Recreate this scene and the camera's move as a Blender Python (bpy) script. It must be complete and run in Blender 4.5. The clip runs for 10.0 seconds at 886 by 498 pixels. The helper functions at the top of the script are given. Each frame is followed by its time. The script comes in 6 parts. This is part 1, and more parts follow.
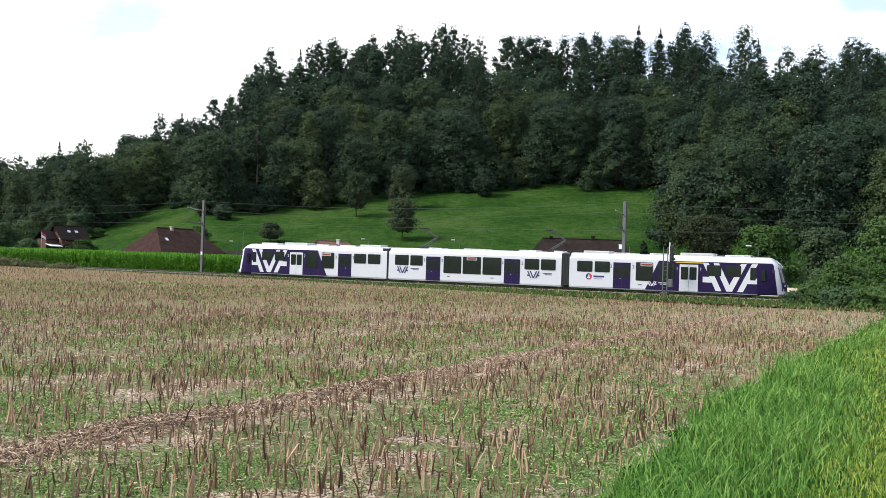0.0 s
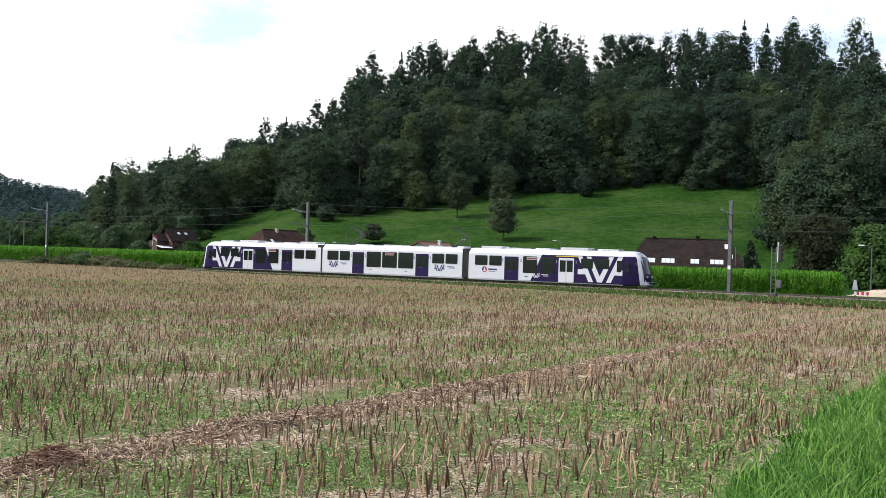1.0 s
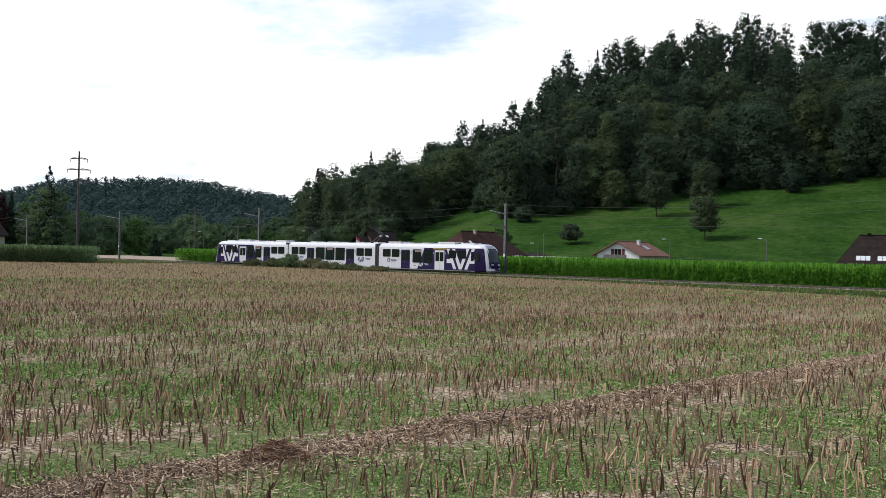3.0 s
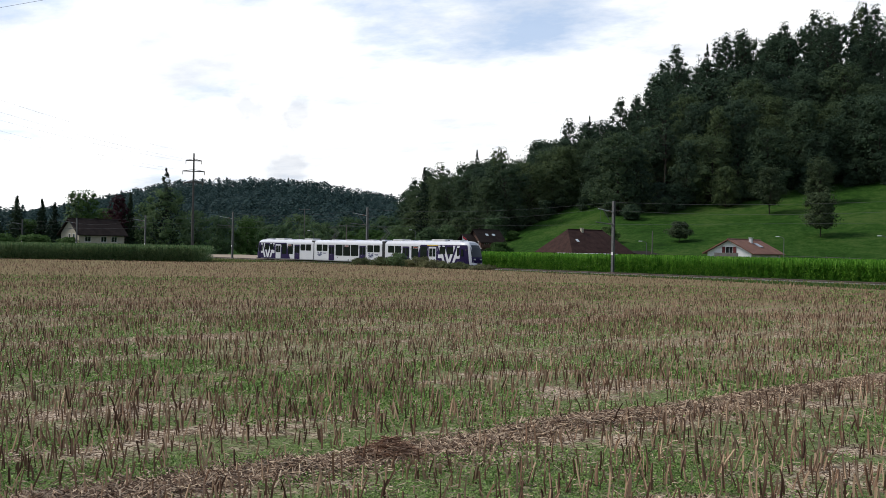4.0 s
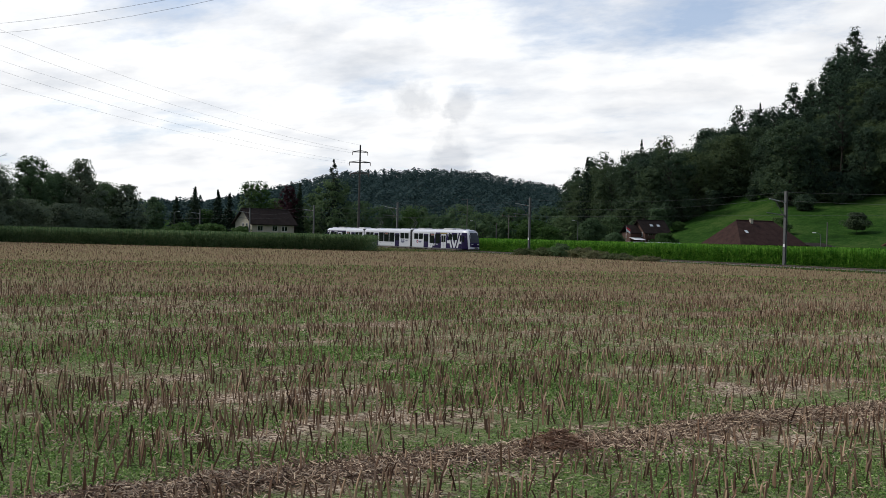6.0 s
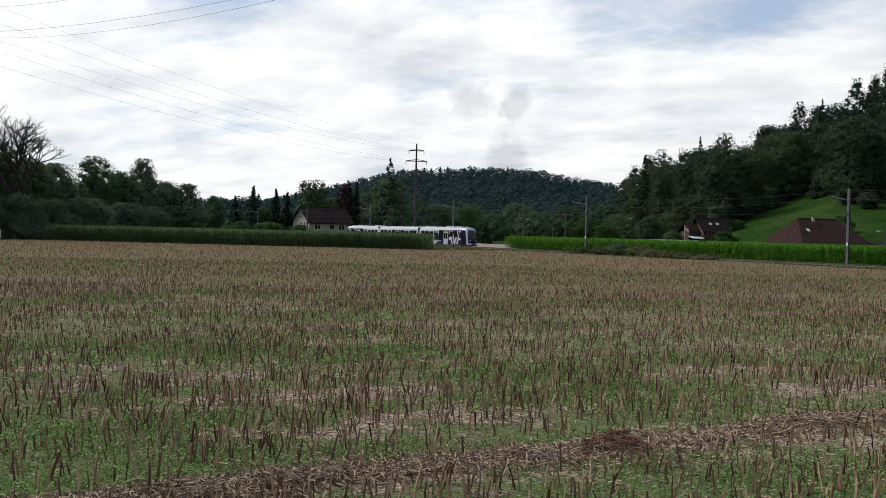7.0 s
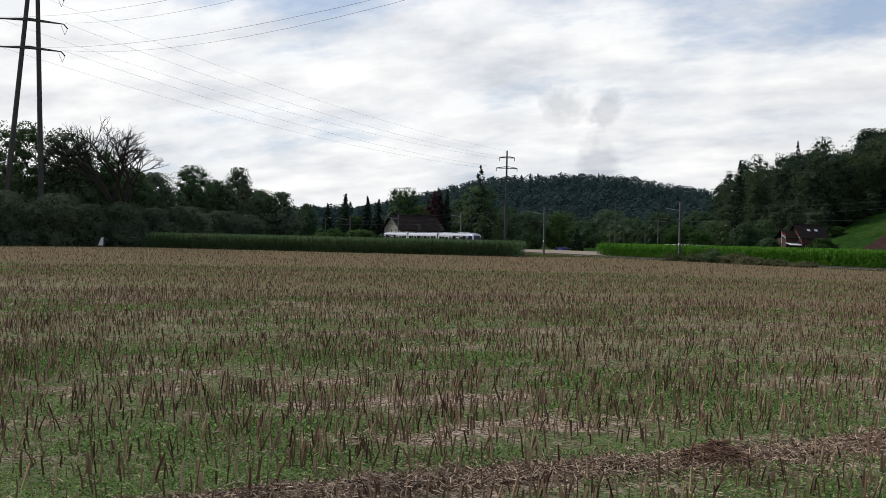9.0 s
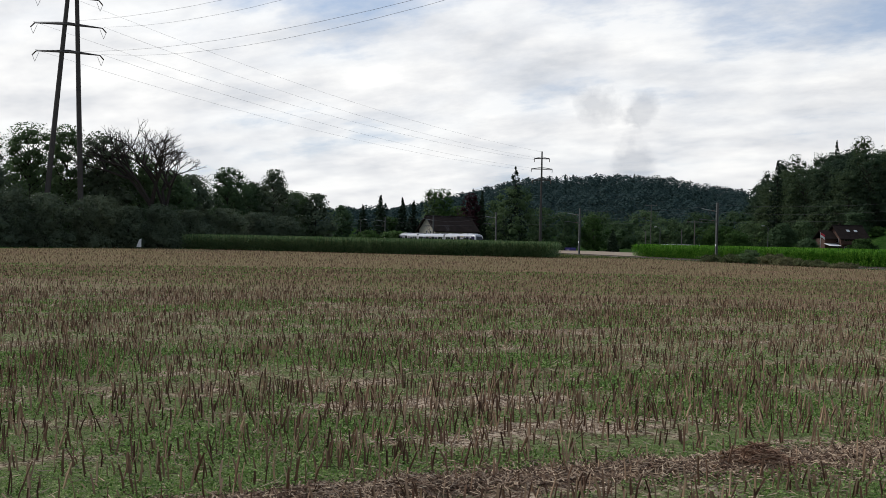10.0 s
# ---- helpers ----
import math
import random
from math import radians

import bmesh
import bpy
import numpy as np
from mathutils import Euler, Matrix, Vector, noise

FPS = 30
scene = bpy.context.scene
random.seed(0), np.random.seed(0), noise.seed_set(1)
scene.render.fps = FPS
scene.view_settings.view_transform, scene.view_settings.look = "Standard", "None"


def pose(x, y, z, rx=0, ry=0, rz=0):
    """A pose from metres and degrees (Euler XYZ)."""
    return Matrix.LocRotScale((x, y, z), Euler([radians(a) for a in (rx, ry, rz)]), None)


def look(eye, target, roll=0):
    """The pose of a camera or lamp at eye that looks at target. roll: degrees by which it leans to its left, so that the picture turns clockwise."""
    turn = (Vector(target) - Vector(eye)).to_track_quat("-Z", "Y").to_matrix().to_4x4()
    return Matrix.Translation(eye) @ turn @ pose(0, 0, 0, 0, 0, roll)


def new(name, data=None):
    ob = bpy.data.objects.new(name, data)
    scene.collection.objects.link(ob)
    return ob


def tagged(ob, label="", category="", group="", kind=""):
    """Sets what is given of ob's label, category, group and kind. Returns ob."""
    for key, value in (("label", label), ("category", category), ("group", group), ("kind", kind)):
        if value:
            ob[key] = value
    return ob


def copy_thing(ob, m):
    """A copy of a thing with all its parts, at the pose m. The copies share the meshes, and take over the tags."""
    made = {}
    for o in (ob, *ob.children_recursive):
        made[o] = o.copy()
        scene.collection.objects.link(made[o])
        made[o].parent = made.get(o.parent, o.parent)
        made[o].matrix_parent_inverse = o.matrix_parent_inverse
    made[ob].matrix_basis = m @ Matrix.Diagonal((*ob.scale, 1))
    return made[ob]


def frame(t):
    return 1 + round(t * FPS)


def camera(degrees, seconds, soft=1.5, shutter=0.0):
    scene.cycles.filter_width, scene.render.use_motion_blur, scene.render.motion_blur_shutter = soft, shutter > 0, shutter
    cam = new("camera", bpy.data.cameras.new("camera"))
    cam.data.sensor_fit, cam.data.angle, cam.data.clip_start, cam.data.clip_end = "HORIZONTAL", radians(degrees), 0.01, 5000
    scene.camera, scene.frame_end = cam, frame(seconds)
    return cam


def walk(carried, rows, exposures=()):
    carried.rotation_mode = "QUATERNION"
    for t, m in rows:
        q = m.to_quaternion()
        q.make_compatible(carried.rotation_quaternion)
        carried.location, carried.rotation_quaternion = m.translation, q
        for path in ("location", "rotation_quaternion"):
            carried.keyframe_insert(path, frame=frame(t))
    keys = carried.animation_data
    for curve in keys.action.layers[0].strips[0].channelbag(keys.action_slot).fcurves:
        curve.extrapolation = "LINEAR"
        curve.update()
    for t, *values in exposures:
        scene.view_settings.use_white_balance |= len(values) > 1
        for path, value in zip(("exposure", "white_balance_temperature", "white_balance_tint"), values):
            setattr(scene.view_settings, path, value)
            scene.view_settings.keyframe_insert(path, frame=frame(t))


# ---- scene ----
EYE = 2.55
cam = camera(44.98, 10.0, soft=0.7)
# seconds, x, y, yaw to the left, pitch up, lean to the left
ROWS = [
    (0, 0, 0, 0.020, 0.558, 1.860),
    (0.5, -0.03, 0.009, 2.620, 0.498, 1.869),
    (1, -0.06, 0.05, 5.411, 0.424, 1.744),
    (1.5, -0.094, 0.07, 7.930, 0.350, 1.613),
    (2, -0.128, 0.07, 10.670, 0.302, 1.444),
    (2.5, -0.168, 0.06, 13.180, 0.248, 1.338),
    (4, -0.271, 0.03, 21.592, -0.007, 1.099),
    (4.5, -0.303, 0.04, 24.084, -0.164, 1.086),
    (5, -0.324, 0.055, 26.482, -0.353, 1.187),
    (5.5, -0.352, 0.075, 28.404, -0.533, 1.305),
    (6, -0.388, 0.085, 30.225, -0.716, 1.405),
    (7.5, -0.434, 0.065, 34.554, -0.833, 1.303),
    (8, -0.453, 0.06, 35.862, -0.748, 1.230),
    (8.5, -0.47, 0.055, 36.988, -0.656, 1.264),
    (9, -0.48, 0.05, 38.057, -0.601, 1.302),
    (9.5, -0.49, 0.045, 38.971, -0.580, 1.289),
    (10, -0.5, 0.04, 39.922, -0.577, 1.220),
]


def aim(x, y, yaw, pitch, lean):
    a, p = radians(yaw), radians(pitch)
    eye = Vector((x, y, EYE))
    return look(eye, eye + Vector((-math.sin(a) * math.cos(p), math.cos(a) * math.cos(p), math.sin(p))), lean)


walk(cam, [(t, aim(*r)) for t, *r in ROWS], exposures=[(0.0, 0.82), (1.5, 0.6), (2.5, 0.4), (4.5, -0.04), (6.0, -0.2), (8.5, -0.34), (10.0, -0.37)])


# ---- light ----
SUN_AZ, SUN_EL = 98.0, 45.0
world = bpy.data.worlds.new("overcast_sky")
scene.world = world
world.use_nodes = True


def node(tree, kind, **values):
    n = tree.nodes.new(kind)
    for key, value in values.items():
        n.inputs[key.replace("_", " ")].default_value = value
    return n


def join(tree, a, b):
    tree.links.new(a, b)


def calc(tree, op, a, b=None, c=None, clamp=False):
    n = tree.nodes.new("ShaderNodeMath")
    n.operation, n.use_clamp = op, clamp
    for i, v in enumerate((a, b, c)):
        if v is None:
            continue
        if isinstance(v, (int, float)):
            n.inputs[i].default_value = v
        else:
            tree.links.new(v, n.inputs[i])
    return n.outputs[0]


def ramp(tree, fac, *stops):
    n = tree.nodes.new("ShaderNodeValToRGB")
    el = n.color_ramp.elements
    while len(el) < len(stops):
        el.new(0.5)
    for e, (p, c) in zip(el, stops):
        e.position = p
        e.color = (c, c, c, 1) if isinstance(c, (int, float)) else (*c, 1)
    tree.links.new(fac, n.inputs[0])
    return n.outputs[0]


def mix(tree, fac, a, b, kind="MIX"):
    n = tree.nodes.new("ShaderNodeMix")
    n.data_type, n.blend_type = "RGBA", kind
    for sock, v in ((n.inputs[0], fac), (n.inputs[6], a), (n.inputs[7], b)):
        if isinstance(v, (int, float)):
            sock.default_value = v
        elif isinstance(v, tuple):
            sock.default_value = (*v, 1)
        else:
            tree.links.new(v, sock)
    return n.outputs[2]


def noise_tex(tree, vec, scale, detail=4.0, rough=0.55):
    n = tree.nodes.new("ShaderNodeTexNoise")
    n.inputs["Scale"].default_value, n.inputs["Detail"].default_value, n.inputs["Roughness"].default_value = scale, detail, rough
    if vec is not None:
        tree.links.new(vec, n.inputs["Vector"])
    return n.outputs["Fac"]


def build_sky():
    t = world.node_tree
    t.nodes.clear()
    out = t.nodes.new("ShaderNodeOutputWorld")
    bg = t.nodes.new("ShaderNodeBackground")
    sky = t.nodes.new("ShaderNodeTexSky")
    sky.sky_type, sky.sun_disc = "NISHITA", False
    sky.sun_elevation, sky.sun_rotation = radians(SUN_EL), radians(-SUN_AZ)
    co = t.nodes.new("ShaderNodeTexCoord").outputs["Generated"]
    sep = t.nodes.new("ShaderNodeSeparateXYZ")
    join(t, co, sep.inputs[0])
    h = calc(t, "ADD", calc(t, "MAXIMUM", sep.outputs[2], 0.0), 0.22)
    comb = t.nodes.new("ShaderNodeCombineXYZ")
    join(t, calc(t, "DIVIDE", sep.outputs[0], h), comb.inputs[0])
    join(t, calc(t, "DIVIDE", sep.outputs[1], h), comb.inputs[1])
    mapn = t.nodes.new("ShaderNodeMapping")
    mapn.inputs["Rotation"].default_value = (0, 0, radians(-25))
    mapn.inputs["Scale"].default_value = (0.8, 1.1, 1)
    join(t, comb.outputs[0], mapn.inputs[0])
    veil = noise_tex(t, mapn.outputs[0], 1.5, 7, 0.6)
    high = calc(t, "MULTIPLY", calc(t, "MAXIMUM", calc(t, "SUBTRACT", sep.outputs[2], 0.15), 0.0), 1.6)
    cover = ramp(t, calc(t, "SUBTRACT", veil, high), (0.30, 0.1), (0.43, 0.85), (0.55, 1.0))
    shade = noise_tex(t, mapn.outputs[0], 3.2, 7, 0.58)
    white = ramp(t, shade, (0.30, (0.76, 0.79, 0.84)), (0.45, (0.97, 0.98, 1.0)), (0.60, (1.16, 1.16, 1.15)))
    blue = mix(t, 1.0, sky.outputs[0], (0.11, 0.11, 0.11), "MULTIPLY")
    blue = mix(t, 0.6, blue, (0.50, 0.64, 0.90))
    glow = t.nodes.new("ShaderNodeVectorMath")
    glow.operation = "DOT_PRODUCT"
    join(t, co, glow.inputs[0])
    glow.inputs[1].default_value = (-0.72, 0.52, 0.46)
    gain = calc(t, "MULTIPLY_ADD", calc(t, "MAXIMUM", glow.outputs["Value"], 0.0), 0.34, 0.83)
    lit = mix(t, 1.0, mix(t, cover, blue, white), gain, "MULTIPLY")
    # three small grey puffs of low cloud over the far hill
    ragged = noise_tex(t, co, 34.0, 5, 0.6)
    for az, el, size, depth in ((31.6, 7.2, 0.026, 0.4), (29.55, 7.1, 0.018, 0.34), (30.05, 4.5, 0.026, 0.34)):
        a, e = radians(az), radians(el)
        v = t.nodes.new("ShaderNodeVectorMath")
        v.operation = "DISTANCE"
        join(t, co, v.inputs[0])
        v.inputs[1].default_value = (-math.sin(a) * math.cos(e), math.cos(a) * math.cos(e), math.sin(e))
        d = calc(t, "ADD", calc(t, "DIVIDE", v.outputs["Value"], size), calc(t, "MULTIPLY_ADD", ragged, 2.0, -1.0))
        puff = calc(t, "MULTIPLY", ramp(t, d, (0.35, 1.0), (0.95, 0.0)), depth)
        lit = mix(t, puff, lit, (0.42, 0.46, 0.54))
    join(t, lit, bg.inputs[0])
    bg.inputs[1].default_value = SKY
    join(t, bg.outputs[0], out.inputs[0])


SKY = 1.0
build_sky()
sun_data = bpy.data.lights.new("sun", "SUN")
sun_data.energy, sun_data.angle, sun_data.color = 3.3, radians(16), (1.0, 0.955, 0.885)
sun = new("sun", sun_data)
_a, _e = radians(SUN_AZ), radians(SUN_EL)
sun.matrix_world = look((0, 0, 60), Vector((0, 0, 60)) - Vector((-math.sin(_a) * math.cos(_e), math.cos(_a) * math.cos(_e), math.sin(_e))))


# ---- materials ----
def material(name, rough=0.7, metal=0.0, spec=0.4):
    m = bpy.data.materials.new(name)
    m.use_nodes = True
    t = m.node_tree
    b = t.nodes["Principled BSDF"]
    b.inputs["Roughness"].default_value, b.inputs["Metallic"].default_value = rough, metal
    b.inputs["Specular IOR Level"].default_value = spec
    return m, t, b


def bump(t, b, height, strength=0.4, distance=0.02):
    n = t.nodes.new("ShaderNodeBump")
    n.inputs["Strength"].default_value, n.inputs["Distance"].default_value = strength, distance
    join(t, height, n.inputs["Height"])
    join(t, n.outputs[0], b.inputs["Normal"])


def place(t):
    return t.nodes.new("ShaderNodeTexCoord").outputs["Object"]


def worn(name, col, rough=0.6, metal=0.0, amount=0.25, scale=3.0, grain=40.0, relief=0.15, spec=0.4):
    """A plain surface with stains and grain."""
    m, t, b = material(name, rough, metal, spec)
    p = place(t)
    big, fine = noise_tex(t, p, scale, 5), noise_tex(t, p, grain, 3)
    f = calc(t, "MULTIPLY_ADD", big, 0.65, calc(t, "MULTIPLY", fine, 0.35))
    lo, hi = tuple(c * (1 - amount) for c in col), tuple(min(1, c * (1 + amount * 0.8)) for c in col)
    join(t, ramp(t, f, (0.3, lo), (0.7, hi)), b.inputs["Base Color"])
    join(t, calc(t, "MULTIPLY_ADD", fine, 0.2, rough - 0.1), b.inputs["Roughness"])
    if relief:
        bump(t, b, fine, relief, 0.01)
    return m


def leafy(name, dark, mid, light, rough=0.6, through_light=0.36, single=False):
    """Leaves: hue by tree and by leaf, with some light passing through."""
    m, t, b = material(name, max(rough, 0.7), 0, 0.1)
    isl = t.nodes.new("ShaderNodeNewGeometry").outputs["Random Per Island"]
    obj = t.nodes.new("ShaderNodeObjectInfo").outputs["Random"]
    big = noise_tex(t, place(t), 0.28, 2)
    f = calc(t, "ADD", calc(t, "MULTIPLY", isl, 0.2), calc(t, "ADD", calc(t, "MULTIPLY", obj, 0.5), calc(t, "MULTIPLY", big, 0.35)))
    if single:
        f = calc(t, "ADD", calc(t, "MULTIPLY", isl, 0.9), calc(t, "MULTIPLY", big, 0.2))
    col = ramp(t, f, (0.15, dark), (0.5, mid), (0.95, light))
    join(t, col, b.inputs["Base Color"])
    tr = t.nodes.new("ShaderNodeBsdfTranslucent")
    join(t, col, tr.inputs[0])
    mx = t.nodes.new("ShaderNodeMixShader")
    mx.inputs[0].default_value = through_light
    join(t, b.outputs[0], mx.inputs[1])
    join(t, tr.outputs[0], mx.inputs[2])
    join(t, mx.outputs[0], t.nodes["Material Output"].inputs[0])
    return m


def meadow_mat():
    m, t, b = material("meadow_grass", 1.0, 0, 0.02)
    p = place(t)
    big, med, fine = noise_tex(t, p, 0.04, 5), noise_tex(t, p, 0.45, 6, 0.65), noise_tex(t, p, 2.2, 4, 0.8)
    f = calc(t, "ADD", calc(t, "MULTIPLY", big, 0.38), calc(t, "ADD", calc(t, "MULTIPLY", med, 0.34), calc(t, "MULTIPLY", fine, 0.5)))
    join(t, ramp(t, f, (0.52, (0.010, 0.026, 0.005)), (0.61, (0.019, 0.053, 0.008)), (0.70, (0.046, 0.074, 0.019))), b.inputs["Base Color"])
    bump(t, b, calc(t, "ADD", fine, med), 0.9, 0.15)
    return m


def field_mat():
    """Stubble ground: soil and chopped straw, green weeds, straw swaths along the rows."""
    m, t, b = material("stubble_soil", 1.0, 0, 0.02)
    p = place(t)
    sep = t.nodes.new("ShaderNodeSeparateXYZ")
    join(t, p, sep.inputs[0])
    wob = noise_tex(t, p, 0.25, 3)
    across = calc(t, "ADD", calc(t, "MULTIPLY", sep.outputs[0], ROW_N[0]), calc(t, "MULTIPLY", sep.outputs[1], ROW_N[1]))
    across = calc(t, "ADD", across, calc(t, "MULTIPLY", wob, 1.2))
    swath = calc(t, "ABSOLUTE", calc(t, "SUBTRACT", calc(t, "FRACT", calc(t, "DIVIDE", calc(t, "ADD", across, 9.65), 8.0)), 0.5))
    swath = ramp(t, calc(t, "ADD", swath, calc(t, "MULTIPLY", noise_tex(t, p, 2.5, 4), 0.12)), (0.50, 0.0), (0.545, 1.0))
    fine, fib, med, big = noise_tex(t, p, 17, 5, 0.8), noise_tex(t, p, 60, 3, 0.7), noise_tex(t, p, 1.3, 5, 0.6), noise_tex(t, p, 0.11, 4)
    soil = ramp(t, fine, (0.43, (0.07, 0.045, 0.03)), (0.5, (0.33, 0.24, 0.165)), (0.55, (0.68, 0.55, 0.41)))
    straw = ramp(t, fib, (0.41, (0.05, 0.03, 0.021)), (0.5, (0.21, 0.135, 0.094)), (0.6, (0.55, 0.41, 0.29)))
    green = ramp(t, fib, (0.42, (0.022, 0.045, 0.010)), (0.5, (0.08, 0.15, 0.032)), (0.57, (0.20, 0.32, 0.085)))
    strip = calc(t, "SINE", calc(t, "MULTIPLY_ADD", across, 2.3, calc(t, "MULTIPLY", calc(t, "SINE", calc(t, "MULTIPLY", across, 0.37)), 1.5)))
    weeds = calc(t, "ADD", calc(t, "MULTIPLY", strip, 0.06), calc(t, "ADD", calc(t, "MULTIPLY", med, 0.7), calc(t, "MULTIPLY", big, 0.45)))
    weeds = calc(t, "ADD", weeds, calc(t, "MULTIPLY", fine, 0.35))
    away = calc(t, "ADD", sep.outputs[1], calc(t, "MULTIPLY", sep.outputs[0], -0.6))
    far = ramp(t, calc(t, "DIVIDE", calc(t, "ADD", away, calc(t, "MULTIPLY", big, 30.0)), 120.0), (0.26, 0.8), (0.6, 0.3))
    weeds = calc(t, "MULTIPLY", ramp(t, weeds, (0.655, 0.0), (0.75, 1.0)), far)
    clod = noise_tex(t, p, 4.5, 6, 0.85)
    deep = ramp(t, clod, (0.41, (0.05, 0.029, 0.019)), (0.5, (0.165, 0.10, 0.063)), (0.6, (0.41, 0.28, 0.18)))
    soil = mix(t, ramp(t, calc(t, "DIVIDE", away, 120.0), (0.3, 0.0), (0.55, 1.0)), soil, deep)
    col = mix(t, weeds, soil, green)
    main = ramp(t, calc(t, "DIVIDE", calc(t, "ABSOLUTE", calc(t, "ADD", across, 9.65)), 10.0), (0.2, 0.75), (0.3, 0.35))
    col = mix(t, calc(t, "MULTIPLY", swath, main), col, straw)
    join(t, col, b.inputs["Base Color"])
    bump(t, b, calc(t, "ADD", fine, fib), 1.0, 0.03)
    return m


ROW_D, ROW_N = (0.429, 0.903), (0.903, -0.429)
M_MEADOW = meadow_mat()
M_FIELD = field_mat()
M_STEM = leafy("dry_stubble", (0.075, 0.041, 0.027), (0.195, 0.115, 0.074), (0.46, 0.32, 0.21), 0.85, 0.03, True)
M_WEED = leafy("young_weeds", (0.06, 0.115, 0.024), (0.15, 0.25, 0.06), (0.30, 0.42, 0.14), 0.7, 0.2, True)
M_GRASS = leafy("long_grass", (0.04, 0.115, 0.016), (0.10, 0.235, 0.04), (0.24, 0.38, 0.09), 0.6, 0.3, True)
M_LAWN = leafy("short_grass", (0.095, 0.16, 0.016), (0.21, 0.32, 0.04), (0.40, 0.44, 0.11), 0.6, 0.3, True)
# own greens, with the hillside haze put in as lifted, bluer dark tones
M_LEAF = leafy("broad_leaves", (0.024, 0.043, 0.031), (0.041, 0.069, 0.038), (0.086, 0.114, 0.040))
M_NEEDLE = leafy("spruce_needles", (0.013, 0.026, 0.016), (0.022, 0.040, 0.022), (0.036, 0.056, 0.028), 0.7, 0.1)
# distant leaves: aerial haze is painted in as a blue cast of the base colour
M_HAZELEAF = leafy("far_leaves", (0.024, 0.047, 0.048), (0.034, 0.063, 0.058), (0.048, 0.082, 0.064), 0.8, 0.3)
M_BUSH = leafy("willow_leaves", (0.024, 0.055, 0.012), (0.05, 0.10, 0.024), (0.088, 0.145, 0.046))
M_REED = leafy("dry_weeds", (0.045, 0.065, 0.022), (0.085, 0.10, 0.042), (0.16, 0.15, 0.075))
M_CORN = leafy("maize_leaves", (0.034, 0.12, 0.010), (0.085, 0.24, 0.02), (0.19, 0.37, 0.05), 0.55, 0.4, True)
M_CORN_OLD = leafy("ripe_maize_leaves", (0.045, 0.09, 0.034), (0.10, 0.17, 0.066), (0.19, 0.24, 0.11), 0.6, 0.35, True)
M_BARK = worn("bark", (0.035, 0.03, 0.025), 0.9, 0, 0.4, 2, 15, 0.5, 0.1)
M_DEAD = worn("dead_wood", (0.045, 0.038, 0.033), 0.9, 0, 0.3, 2, 15, 0.3, 0.1)


# ---- building blocks ----
def mesh_ob(name, verts, faces, mat, parent=None, smooth=False):
    me = bpy.data.meshes.new(name)
    me.from_pydata(np.asarray(verts, float).tolist(), [], faces if isinstance(faces, list) else faces.tolist())
    me.materials.append(mat)
    if smooth:
        me.polygons.foreach_set("use_smooth", [True] * len(me.polygons))
    me.update()
    ob = new(name, me)
    if parent is not None:
        ob.parent = parent
    return ob


def part(name, bm, mat, parent, label=""):
    """One bmesh as one part under a thing or a part."""
    me = bpy.data.meshes.new(name)
    bm.normal_update()
    bm.to_mesh(me)
    bm.free()
    me.materials.append(mat)
    ob = new(name, me)
    ob.parent = parent
    return tagged(ob, label)


def empty(name, label, category, m, group="", kind=""):
    ob = new(name)
    ob.matrix_basis = m
    return tagged(ob, label, category, group, kind)


def add_box(bm, x0, x1, y0, y1, z0, z1):
    vs = [bm.verts.new((x, y, z)) for x in (x0, x1) for y in (y0, y1) for z in (z0, z1)]
    for f in ((0, 1, 3, 2), (4, 6, 7, 5), (0, 4, 5, 1), (2, 3, 7, 6), (0, 2, 6, 4), (1, 5, 7, 3)):
        bm.faces.new([vs[i] for i in f])


def box(x0, x1, y0, y1, z0, z1, bevel=0.0):
    bm = bmesh.new()
    add_box(bm, x0, x1, y0, y1, z0, z1)
    if bevel:
        bmesh.ops.bevel(bm, geom=list(bm.edges), offset=bevel, segments=2, affect="EDGES", profile=0.5)
    bmesh.ops.recalc_face_normals(bm, faces=list(bm.faces))
    return bm


def add_rod(bm, a, b, ra, rb=None, sides=6):
    """A tapered rod from a to b."""
    a, b = Vector(a), Vector(b)
    rb = ra if rb is None else rb
    d = (b - a).normalized()
    u = d.orthogonal().normalized()
    w = d.cross(u)
    rings = []
    for c, r in ((a, ra), (b, rb)):
        rings.append([bm.verts.new(c + (u * math.cos(k * math.tau / sides) + w * math.sin(k * math.tau / sides)) * r) for k in range(sides)])
    for k in range(sides):
        bm.faces.new((rings[0][k], rings[0][(k + 1) % sides], rings[1][(k + 1) % sides], rings[1][k]))
    bm.faces.new(rings[0][::-1])
    bm.faces.new(rings[1])


def rods(*segs, sides=6):
    bm = bmesh.new()
    for s in segs:
        add_rod(bm, *s, sides=sides)
    return bm


def extruded(pts, y0, y1):
    """A polygon of (x, z) points, thick from y0 to y1."""
    bm = bmesh.new()
    a = [bm.verts.new((x, y0, z)) for x, z in pts]
    b = [bm.verts.new((x, y1, z)) for x, z in pts]
    bm.faces.new(a)
    bm.faces.new(b[::-1])
    n = len(pts)
    for i in range(n):
        bm.faces.new((a[i], b[i], b[(i + 1) % n], a[(i + 1) % n]))
    bmesh.ops.recalc_face_normals(bm, faces=list(bm.faces))
    return bm


